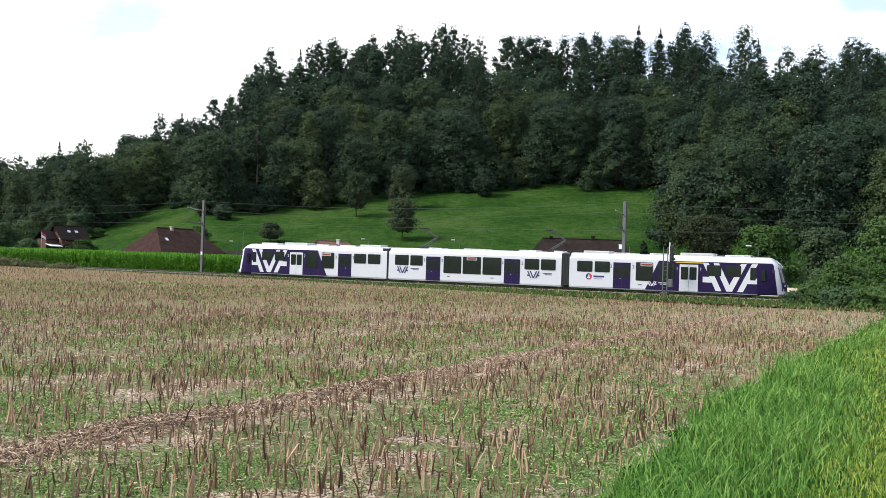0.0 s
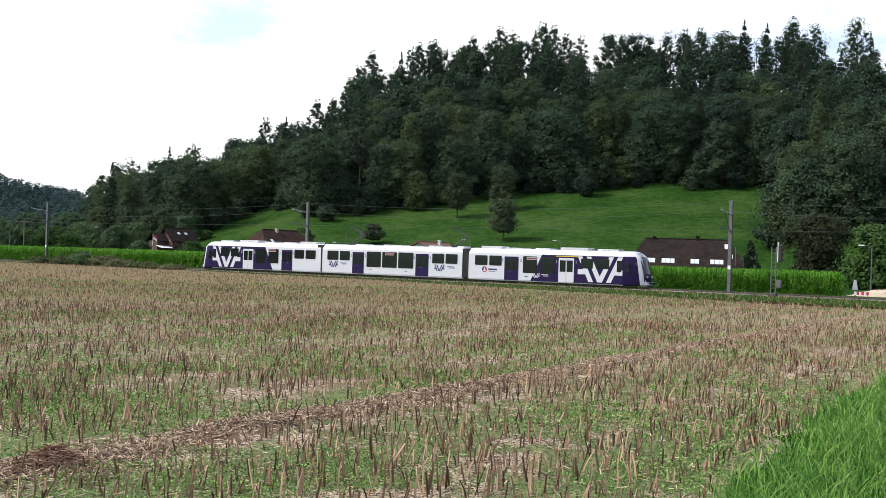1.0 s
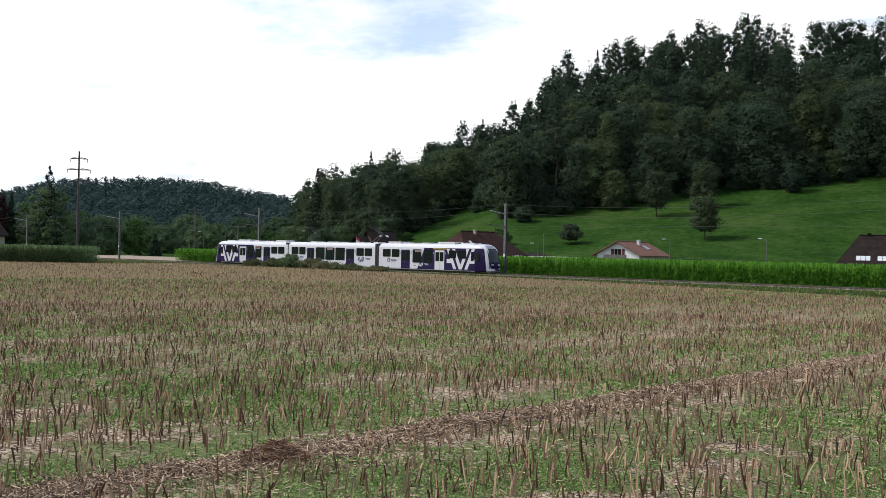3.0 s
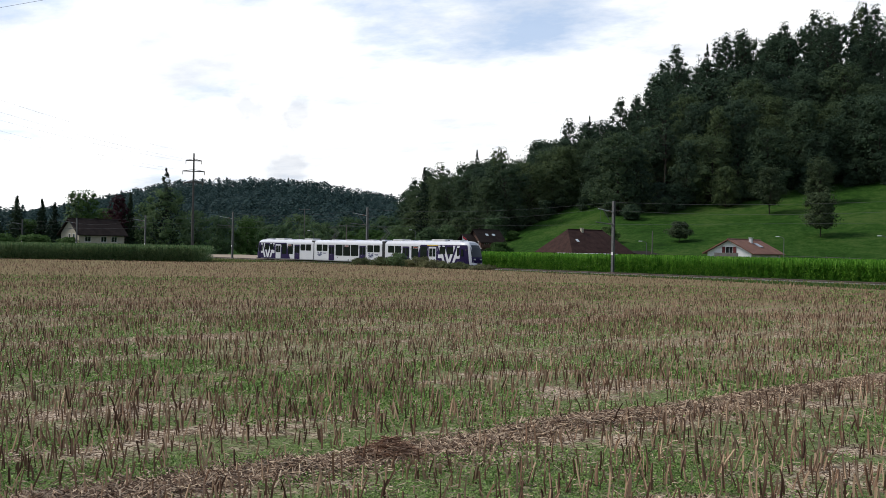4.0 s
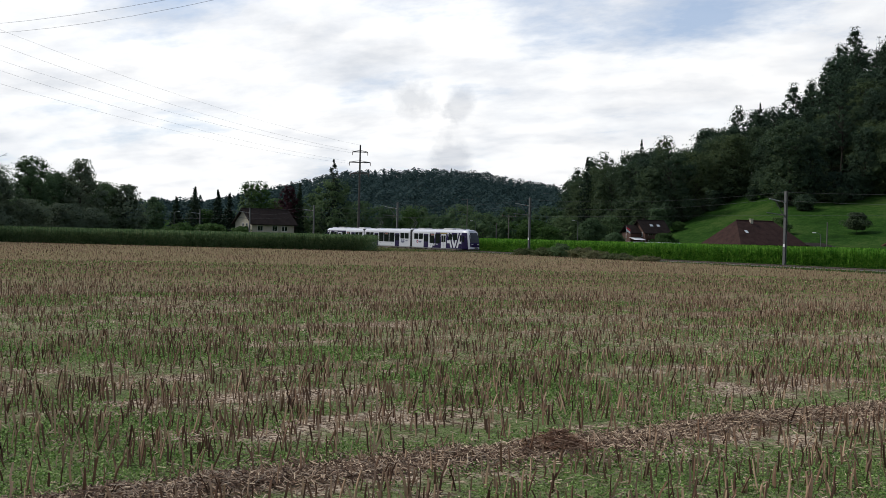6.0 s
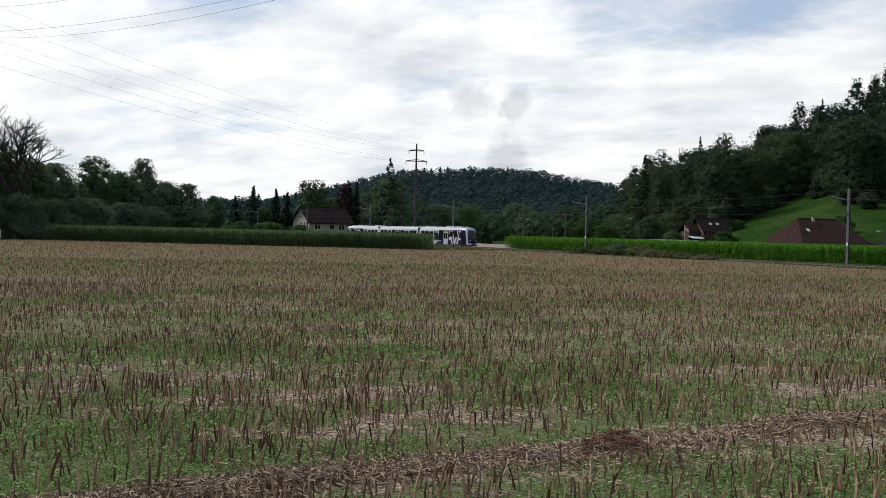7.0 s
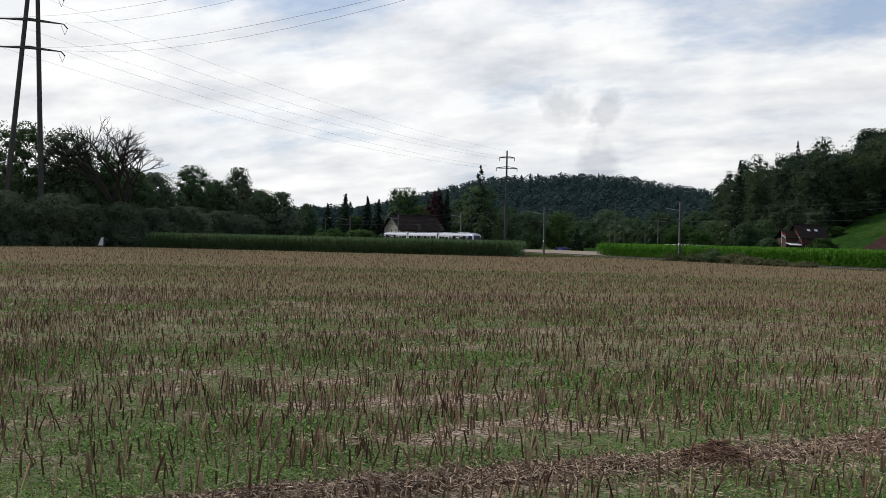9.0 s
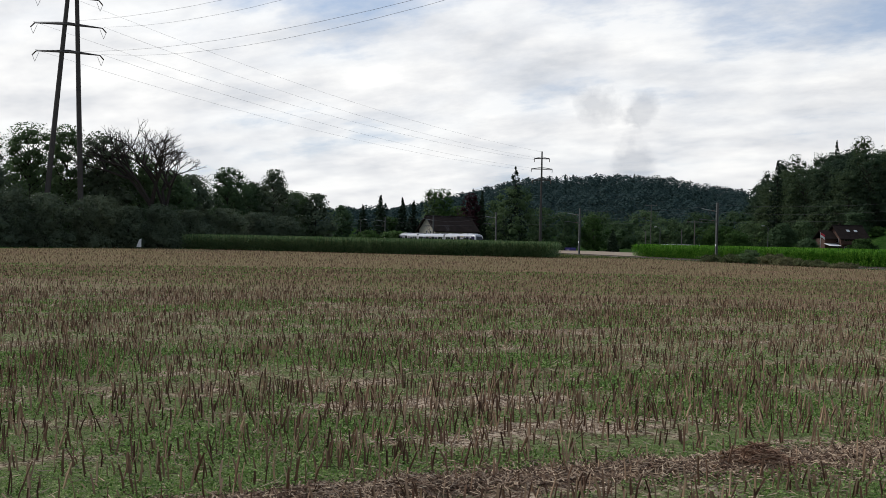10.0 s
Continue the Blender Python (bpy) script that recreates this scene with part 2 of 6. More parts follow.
def quads(c, size, rng, out=None, aspect=1.0, flat=0.0, loose=0.75):
    """Small leaf quads at the centres c, turned at random; out: outward ways that they lean to."""
    n = len(c)
    nrm = rng.normal(size=(n, 3))
    if out is not None:
        nrm = nrm * loose + out
    nrm[:, 2] += flat
    nrm /= np.linalg.norm(nrm, axis=1, keepdims=True) + 1e-9
    u = np.cross(nrm, rng.normal(size=(n, 3)))
    u /= np.linalg.norm(u, axis=1, keepdims=True) + 1e-9
    w = np.cross(nrm, u)
    s = (size * rng.uniform(0.6, 1.35, n))[:, None] / 2
    bend = nrm * s * rng.uniform(-0.35, 0.35, n)[:, None]
    v = np.stack([c - u * s - w * s * aspect, c + u * s * 0.8 - w * s * aspect + bend, c + u * s + w * s * aspect, c - u * s * 0.7 + w * s * aspect + bend], 1).reshape(-1, 3)
    return v, np.arange(4 * n).reshape(-1, 4)


def polar(az, r):
    a = np.radians(az)
    return -np.sin(a) * r, np.cos(a) * r


# ---- the lie of the land ----
AZ_K = [-180, -60, -25, -13, -11.5, -6, 0, 5, 8.5, 12.5, 14.3, 18, 20, 23, 24.5, 180]
R0_K = [250, 240, 215, 215, 225, 225, 225, 225, 230, 240, 260, 285, 310, 380, 600, 600]
R1_K = [300, 280, 235, 245, 335, 340, 340, 335, 330, 320, 370, 340, 345, 420, 700, 700]
E1_K = [0.4, 1.0, 1.2, 1.5, 3.85, 4.0, 3.6, 2.9, 2.3, 1.8, 2.6, 0.8, 0.5, 0.3, 0.5, 0.5]
R2_K = [430, 430, 430, 430, 430, 430, 430, 430, 430, 435, 445, 460, 470, 500, 1250, 1250]
SKY_AZ = [-180, -60, -30, -22.5, -18, -13.5, -11.2, -6.5, -2, 1.3, 4.6, 7.3, 9.4, 10.6, 12, 14.6, 17.7, 19.7, 21.2, 22.6, 24, 26, 28.6, 32, 35.7, 41, 44, 46.7, 52, 60, 80, 180]
SKY_EL = [3.0, 6.0, 10.0, 10.7, 11.0, 11.8, 12.2, 12.3, 12.0, 11.9, 11.6, 10.9, 10.5, 9.5, 7.9, 6.5, 5.5, 5.1, 4.2, 3.7, 2.9, 3.1, 3.6, 3.6, 3.35, 2.0, 1.2, 0.8, 0.8, 1.0, 0.8, 0.8]


def land(x, y):
    """The ground's height."""
    x, y = np.asarray(x, float), np.asarray(y, float)
    az, r = np.degrees(np.arctan2(-x, y)), np.hypot(x, y)
    r0, r1, r2 = np.interp(az, AZ_K, R0_K), np.interp(az, AZ_K, R1_K), np.interp(az, AZ_K, R2_K)
    z1 = r1 * np.tan(np.radians(np.interp(az, AZ_K, E1_K))) + EYE
    z2 = r2 * np.tan(np.radians(np.interp(az, SKY_AZ, SKY_EL))) + EYE - np.where(az < 24, 24.8, 14.0)
    z2 = np.maximum(z2, z1 + 1)
    a = np.clip((r - r0) / (r1 - r0), 0, 1)
    b = np.clip((r - r1) / (r2 - r1), 0, 1)
    c = np.clip((r - r2) / 800, 0, 1)
    s, d = (x - 16.1) * -0.8838 + (y - 99.9) * 0.4679, (x - 16.1) * 0.4679 + (y - 99.9) * 0.8838
    dip = -1.6 * np.exp(-((d - 62) / 17) ** 2) * np.clip((s + 10) / 50, 0, 1) * (r < 600)
    return a ** 1.25 * z1 + b * (z2 - z1) + c * 6 * np.sin(az * 0.3) + dip


def build_ground():
    az = np.concatenate([np.arange(-180, -30, 5), np.arange(-30, 70, 0.5), np.arange(70, 180.1, 5)])
    rs = np.concatenate([[0.01, 4, 10, 20, 40, 70, 100, 140, 180], np.arange(205, 520, 7.5), np.arange(540, 760, 20), np.arange(800, 1400, 50), [1600, 2000, 2600, 3400, 4500]])
    A, Rr = np.meshgrid(az, rs)
    X, Y = polar(A, Rr)
    V = np.stack([X, Y, land(X, Y)], -1).reshape(-1, 3)
    n = len(az)
    i = np.arange(len(rs) - 1)[:, None] * n + np.arange(n - 1)[None]
    F = np.stack([i, i + n, i + n + 1, i + 1], -1).reshape(-1, 4)
    tagged(mesh_ob("ground", V, F[:, ::-1], M_MEADOW, smooth=True), "green grass meadow land rising to the wooded hill", "ground", kind="structure")


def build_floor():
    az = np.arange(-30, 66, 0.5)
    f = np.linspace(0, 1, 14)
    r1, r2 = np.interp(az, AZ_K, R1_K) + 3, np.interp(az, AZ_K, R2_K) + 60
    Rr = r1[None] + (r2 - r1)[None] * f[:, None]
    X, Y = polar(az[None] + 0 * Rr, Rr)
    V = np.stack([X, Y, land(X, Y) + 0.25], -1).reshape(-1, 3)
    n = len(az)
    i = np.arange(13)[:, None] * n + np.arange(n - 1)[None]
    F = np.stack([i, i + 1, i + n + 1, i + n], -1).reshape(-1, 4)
    tagged(mesh_ob("forest_floor", V, F, M_FLOOR, smooth=True), "dark leaf litter and undergrowth under the trees", "ground", kind="structure")


FIELD = [(-40, -40), (-14, -30), (-8, -11), (-1.7, 3.4), (1.8, 11.7), (4.25, 18), (9.8, 30), (22.4, 55), (29, 70), (19, 72), (5, 86), (-16, 106), (-50, 130), (-84, 147), (-88, 129), (-139, 102), (-138, 84), (-134, 69), (-120, 20), (-100, -40)]


def inside(x, y, poly):
    ok = np.zeros(len(x), bool)
    for (x0, y0), (x1, y1) in zip(poly, poly[1:] + poly[:1]):
        if y0 == y1:
            continue
        hit = ((y0 > y) != (y1 > y)) & (x < (x1 - x0) * (y - y0) / (y1 - y0) + x0)
        ok ^= hit
    return ok


def build_field():
    bm = bmesh.new()
    pts = []
    for k, (a, b) in enumerate(zip(FIELD, FIELD[1:] + FIELD[:1])):
        d = math.hypot(b[0] - a[0], b[1] - a[1])
        m = max(1, int(d / 0.8)) if 3 <= k <= 16 else 1
        for i in range(m):
            f = i / m
            j = 0.22 if m > 1 else 0
            pts.append((a[0] + (b[0] - a[0]) * f + random.uniform(-j, j), a[1] + (b[1] - a[1]) * f + random.uniform(-j, j), 0.02))
    bm.faces.new([bm.verts.new(p) for p in pts])
    bmesh.ops.triangulate(bm, faces=list(bm.faces))
    bmesh.ops.recalc_face_normals(bm, faces=list(bm.faces))
    ob = part("stubble_ground", bm, M_FIELD, None, "brown stubble field floor with chopped straw and weeds")
    tagged(ob, category="field", kind="structure")


# very dark green sheet that covers the meadow colour between the trunks
M_FLOOR = worn("leaf_litter", (0.013, 0.019, 0.008), 0.95, 0, 0.5, 0.3, 2.0, 0.8, 0.1)
build_ground()
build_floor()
build_field()


# ---- stubble, weeds and grass ----
def stems(x, y, h, w, rng, lean=0.07, z=0.02, full=True):
    """Cut stalks: a bent three-sided spike of two joints each."""
    n = len(x)
    th = rng.uniform(0, math.tau, n)
    base = np.stack([x, y, np.full(n, z)], -1)
    l1 = rng.normal(0, lean, (n, 2)) * h[:, None]
    l2 = l1 * 1.9 + rng.normal(0, lean * 0.6, (n, 2)) * h[:, None]
    mid = base + np.concatenate([l1, (h * 0.55)[:, None]], 1)
    top = base + np.concatenate([l2, h[:, None]], 1)
    levels = ((base, 1.1), (mid, 1.0), (top, 0.8)) if full else ((base, 1.1), (top, 0.85))
    rows = []
    for c, f in levels:
        for k in range(3):
            a = th + k * math.tau / 3
            rows.append(c + np.stack([np.cos(a), np.sin(a), 0 * a], -1) * (w * f)[:, None])
    V = np.stack(rows, 1).reshape(-1, 3)
    per = 3 * len(levels)
    o = np.arange(n) * per
    F = []
    for lv in range(0, per - 3, 3):
        for k in range(3):
            k2 = (k + 1) % 3
            F.append(np.stack([o + lv + k, o + lv + k2, o + lv + 3 + k2, o + lv + 3 + k], -1))
    return V, np.concatenate(F), np.stack([o + per - 3, o + per - 2, o + per - 1], -1)


def wedge(rng, n, r0, r1, a0=-26.0, a1=66.0):
    r = np.sqrt(rng.uniform(r0 * r0, r1 * r1, n))
    return polar(rng.uniform(a0, a1, n), r)


def swath_gap(x, y):
    c = x * ROW_N[0] + y * ROW_N[1] + 10.25
    return np.abs((c / 8.0 + 0.5) % 1.0 - 0.5) * 8.0


def build_stubble():
    rng = np.random.default_rng(3)
    for r0, r1, n, wid, hh in ((5, 24, 14500, 0.0115, 0.215), (24, 48, 38000, 0.0125, 0.185), (48, 80, 38000, 0.014, 0.165), (80, 170, 60000, 0.019, 0.15)):
        x, y = wedge(rng, n, r0, r1)
        c = x * ROW_N[0] + y * ROW_N[1]
        snap = np.round(c / 0.5) * 0.5 + rng.normal(0, 0.06, n) - c
        if r0 < 45:
            x, y = x + snap * ROW_N[0], y + snap * ROW_N[1]
        patch = np.array([noise.noise(Vector((a * 0.3, b * 0.3, 1.7))) + 0.6 * noise.noise(Vector((a * 1.6, b * 1.6, 5.1))) for a, b in zip(x.tolist(), y.tolist())])
        keep = inside(x, y, FIELD) & (rng.uniform(0, 1, n) < 0.72 + 0.55 * patch) & ((swath_gap(x, y) > 0.5) | (rng.uniform(0, 1, n) < 0.25))
        x, y, patch = x[keep], y[keep], patch[keep]
        h = hh * np.clip(rng.normal(0.95, 0.28, len(x)) + 0.12 * patch, 0.3, 1.5)
        v, f, t = stems(x, y, h, wid * rng.uniform(0.5, 1.3, len(x)), rng, lean=0.09, full=r0 < 20)
        lab = "dry brown cut stalks in rows on the field"
        tagged(mesh_ob("stubble", v, f.tolist() + t.tolist(), M_STEM if r0 < 48 else M_STEM_FAR), lab, "stubble", kind="stuff")
    # chopped straw: thick on the nearest swath, thin on the next ones and between the rows
    s = -2 + 62 * rng.uniform(0, 1, 60000) ** 1.8
    c = -10.25 + rng.normal(0, 0.34, len(s)) + 0.25 * np.sin(s * 0.9)
    x, y = wedge(rng, 170000, 6, 48)
    gap = swath_gap(x, y)
    thin = ((gap < 0.5) & (rng.uniform(0, 1, len(x)) < 0.6)) | (rng.uniform(0, 1, len(x)) < np.where(x * ROW_N[0] + y * ROW_N[1] > -9, 0.55, 0.3))
    x = np.concatenate([c * ROW_N[0] + s * ROW_D[0], x[thin]])
    y = np.concatenate([c * ROW_N[1] + s * ROW_D[1], y[thin]])
    n = len(x)
    deep = np.concatenate([0.13 * np.exp(-((c + 10.25) / 0.4) ** 2) * (0.55 + 0.45 * np.sin(s * 3.1 + 2 * np.sin(s * 1.7))), np.full(int(thin.sum()), 0.04)])
    a = rng.uniform(0, math.tau, n)
    l, w = rng.uniform(0.015, 0.085, n), rng.uniform(0.003, 0.009, n)
    keep = inside(x, y, FIELD)
    d = np.stack([np.cos(a), np.sin(a), rng.normal(0, 0.35, n)], -1) * l[:, None]
    s = np.stack([-np.sin(a), np.cos(a), 0 * a], -1) * w[:, None]
    c = np.stack([x, y, 0.03 + deep * rng.uniform(0, 1, n)], -1)
    d, s, c = d[keep], s[keep], c[keep]
    n = len(c)
    up = np.array([0, 0, 0.006])
    V = np.stack([c - d - s, c - d + s, c + d + s, c + d - s, c - d + up, c + d + up], 1).reshape(-1, 3)
    o = np.arange(n) * 6
    F = np.concatenate([np.stack([o, o + 3, o + 5, o + 4], -1), np.stack([o + 1, o + 4, o + 5, o + 2], -1), np.stack([o, o + 1, o + 2, o + 3], -1)])
    tagged(mesh_ob("loose_straw", V, F, M_STRAW), "pale loose straw scattered on the stubble field", "straw", kind="stuff")
    # low weeds, a loose carpet between the rows
    for r0, r1, n in ((7, 24, 420000), (24, 44, 240000), (44, 85, 90000)):
        x, y = wedge(rng, n, r0, r1)
        c = x * ROW_N[0] + y * ROW_N[1]
        strip = np.sin(2.3 * c + 1.5 * np.sin(0.37 * c))
        patch = np.array([noise.noise(Vector((p * 0.28, q * 0.28, 4.2))) + 0.6 * noise.noise(Vector((p * 1.3, q * 1.3, 9.2))) for p, q in zip(x.tolist(), y.tolist())])
        keep = inside(x, y, FIELD) & (swath_gap(x, y) > 0.42) & (rng.uniform(-0.36, 0.45, n) < patch + 0.16 * strip - 0.3 * np.clip((c + 10.5) / 5.0, 0, 1))
        x, y = x[keep], y[keep]
        r = np.hypot(x, y)
        c = np.stack([x, y, rng.uniform(0.025, 0.08, len(x))], -1)
        v, f = quads(c, 0.011 + r * 0.00075, rng, flat=0.9)
        tagged(mesh_ob("young_weeds", v, f, M_WEED), "low green weeds sprouting between the stubble", "weeds", kind="stuff")



def blades(x, y, z, h, w, rng, lean=0.75):
    n = len(x)
    a = rng.uniform(0, math.tau, n)
    side = np.stack([np.cos(a), np.sin(a), 0 * a], -1) * w[:, None]
    b = rng.uniform(0, math.tau, n)
    ln = (rng.uniform(0.1, 1.0, n) * lean * h)[:, None]
    way = np.stack([np.cos(b), np.sin(b), 0 * b], -1) * ln
    base = np.stack([x, y, z], -1)
    up = np.array([0, 0, 1.0])
    m1 = base + way * 0.3 + up * (h * 0.5)[:, None]
    m2 = base + way * 0.9 + up * (h * 0.85)[:, None]
    tip = base + way * 1.7 + up * (h * 0.95)[:, None]
    V = np.stack([base - side, base + side, m1 - side * 0.9, m1 + side * 0.9, m2 - side * 0.6, m2 + side * 0.6, tip], 1).reshape(-1, 3)
    o = np.arange(n) * 7
    Q = np.concatenate([np.stack([o, o + 1, o + 3, o + 2], -1), np.stack([o + 2, o + 3, o + 5, o + 4], -1)])
    return V, Q.tolist() + np.stack([o + 4, o + 5, o + 6], -1).tolist()


def build_grass():
    rng = np.random.default_rng(5)
    # the verge beside the field
    x, y = wedge(rng, 230000, 8, 62, -27, -2)
    r = np.hypot(x, y)
    keep = ~inside(x - 0.22 - 0.3 * rng.uniform(-1, 1, len(x)), y, FIELD) & (rng.uniform(0, 1, len(x)) < np.clip(14 / r, 0.12, 1.0)) & (y < 75)
    x, y, r = x[keep], y[keep], r[keep]
    e = np.array([noise.noise(Vector((p * 0.45, q * 0.45, 2.2))) + 0.5 * noise.noise(Vector((p * 1.7, q * 1.7, 6.2))) for p, q in zip(x.tolist(), y.tolist())])
    track = x * ROW_N[0] + y * ROW_N[1]
    edge = np.clip(1.0 - (track + 2.75) / 2.0, 0, 1)
    tall = rng.uniform(0, 1, len(x)) < edge * 1.3 * np.clip((34 - r) / 16, 0.12, 1)
    h = (0.05 + 0.07 * np.clip(e + 0.4, 0, 1)) * rng.uniform(0.6, 1.4, len(x))
    ht = (0.12 + 0.34 * edge * np.clip(e + 0.75, 0.2, 1.2)) * rng.uniform(0.5, 1.3, len(x))
    for pick, hh, wid, mat, lab in ((tall, ht, 0.0045, M_GRASS, "long deep green grass along the field edge"), (~tall, h, 0.0032, M_LAWN, "short yellow-green grass of the field path")):
        v, f = blades(x[pick], y[pick], np.zeros(int(pick.sum())), hh[pick], wid + r[pick] * 0.00028, rng)
        tagged(mesh_ob("long_grass" if mat == M_GRASS else "short_grass", v, f, mat), lab, "grass", kind="stuff")
    # the railway verge
    x, y, z, h = [], [], [], []
    s = rng.uniform(-60, 190, 26000)
    d = rng.uniform(2.2, 30, 26000)
    p = rail_xy(s, d)
    keep = ~inside(p[0], p[1], FIELD) & (np.hypot(p[0] + 110, p[1] - 125) > 1)
    x, y = p[0][keep], p[1][keep]
    v, f = blades(x, y, np.zeros(len(x)), rng.uniform(0.06, 0.3, len(x)), rng.uniform(0.02, 0.045, len(x)), rng)
    tagged(mesh_ob("verge_grass", v, f, M_VERGE), "green and dry grass on the railway verge", "grass", kind="stuff")


M_STRAW = leafy("pale_straw", (0.06, 0.036, 0.025), (0.19, 0.12, 0.08), (0.60, 0.46, 0.32), 0.8, 0.05, True)
M_HEAP = leafy("russet_straw", (0.08, 0.042, 0.027), (0.24, 0.135, 0.088), (0.52, 0.36, 0.25), 0.8, 0.05, True)
M_STEM_FAR = leafy("pale_stubble", (0.06, 0.034, 0.022), (0.20, 0.122, 0.08), (0.50, 0.35, 0.235), 0.85, 0.05, True)
M_VERGE = leafy("verge_blades", (0.05, 0.075, 0.016), (0.12, 0.14, 0.036), (0.27, 0.225, 0.11), 0.7, 0.25, True)
L0, D0, N0 = (16.1, 99.9), (-0.8838, 0.4679), (-0.4679, -0.8838)
# the line runs straight, bends 2.25 degrees to the right over 50 m, then eases back
LINE_S = np.arange(-200.0, 480.0, 0.5)
_k = np.where((LINE_S > 40) & (LINE_S < 90), radians(2.25) / 50, 0) - np.where(LINE_S > 90, 0.0001, 0)
LINE_H = math.atan2(D0[1], D0[0]) - np.cumsum(_k) * 0.5
LINE_X = np.cumsum(np.cos(LINE_H)) * 0.5
LINE_Y = np.cumsum(np.sin(LINE_H)) * 0.5
LINE_X += L0[0] - LINE_X[400]
LINE_Y += L0[1] - LINE_Y[400]


def rail_xy(s, off):
    """Points beside the track: s metres along it, off towards the field."""
    h = np.interp(s, LINE_S, LINE_H)
    return np.interp(s, LINE_S, LINE_X) - np.sin(h) * off, np.interp(s, LINE_S, LINE_Y) + np.cos(h) * off


def rail_at(s, off=0.0, z=0.0):
    """One such point, and the heading in degrees."""
    x, y = rail_xy(s, off)
    return Vector((float(x), float(y), z)), math.degrees(float(np.interp(s, LINE_S, LINE_H)))


build_stubble()
build_grass()


# ---- railway ----
def sweep(name, profile, s0, s1, step, mat, parent=None):
    """A profile of (off, z) points drawn along the track."""
    V, F, n = [], [], len(profile)
    ss = np.arange(s0, s1 + step, step)
    for s in ss:
        V += [tuple(rail_at(float(s), o, z)[0]) for o, z in profile]
    for i in range(len(ss) - 1):
        for k in range(n):
            k2 = (k + 1) % n
            F.append((i * n + k, i * n + k2, (i + 1) * n + k2, (i + 1) * n + k))
    return mesh_ob(name, V, F, mat, parent)


M_BALLAST = worn("ballast", (0.2, 0.18, 0.165), 0.95, 0, 0.55, 1.2, 14, 1.0, 0.1)
M_RAIL = worn("rail_steel", (0.12, 0.09, 0.075), 0.5, 0.7, 0.3, 2, 30, 0.1)
M_SLEEPER = worn("sleeper_wood", (0.12, 0.10, 0.085), 0.9, 0, 0.3, 3, 30, 0.3)
M_STEEL = worn("galvanised_steel", (0.11, 0.112, 0.11), 0.6, 0.2, 0.2, 1.5, 30, 0.1)
M_ARM = worn("pale_galvanised_arm", (0.3, 0.31, 0.31), 0.5, 0.3, 0.15, 1.5, 30, 0.1)
M_WIRE = worn("cable_metal", (0.07, 0.072, 0.075), 0.5, 0.6, 0.1, 1, 10, 0)
M_BLACK = worn("dark_paint", (0.02, 0.02, 0.022), 0.5, 0, 0.3, 2, 30, 0.05)
M_WHITE = worn("white_enamel", (0.75, 0.75, 0.74), 0.4, 0, 0.08, 2, 30, 0)
M_CERAMIC = worn("insulator", (0.12, 0.07, 0.05), 0.3, 0, 0.1, 2, 30, 0)


def build_track():
    tr = empty("railway_track", "single metre-gauge track on grey ballast with steel rails", "railway", Matrix(), kind="structure")
    sweep("ballast_bed", [(-2.0, -0.06), (-1.35, 0.05), (1.35, 0.05), (2.0, -0.06)], -170, 420, 5, M_BALLAST, tr)
    for o in (-0.53, 0.53):
        sweep("rail", [(o + a, b) for a, b in ((-0.055, 0.05), (-0.055, 0.08), (-0.015, 0.1), (-0.033, 0.14), (-0.03, 0.18), (0.03, 0.18), (0.033, 0.14), (0.015, 0.1), (0.055, 0.08), (0.055, 0.05))], -170, 420, 5, M_RAIL, tr)
    bm = bmesh.new()
    for i in range(620):
        s = -100 + i * 0.65
        p, h = rail_at(s)
        c, sn = math.cos(math.radians(h)), math.sin(math.radians(h))
        vs = []
        for dx in (-0.12, 0.12):
            for dy in (-0.95, 0.95):
                for z in (0.0, 0.075):
                    vs.append(bm.verts.new((p.x + c * dx - sn * dy, p.y + sn * dx + c * dy, z)))
        for f in ((0, 1, 3, 2), (4, 6, 7, 5), (0, 4, 5, 1), (2, 3, 7, 6), (0, 2, 6, 4), (1, 5, 7, 3)):
            bm.faces.new([vs[k] for k in f])
    tagged(part("sleepers", bm, M_SLEEPER, tr), kind="stuff")
    rng = np.random.default_rng(8)
    n = 16000
    s, o = rng.uniform(-60, 120, n), rng.normal(0, 1, n) * 0.9 + 0.6
    c = np.array([tuple(rail_at(float(a), float(b), 0.06 - max(0, abs(b) - 1.35) * 0.17)[0]) for a, b in zip(s, o)])
    v, f = quads(c, np.full(n, 0.09), rng)
    tagged(mesh_ob("ballast_stones", v, f, M_BALLAST, tr), kind="stuff")


POLES = [(0.0, 8.6), (51.6, 8.6), (102.9, 8.8), (147.8, 8.8), (188.3, 8.7), (229.7, 8.5), (271.1, 8.5)]


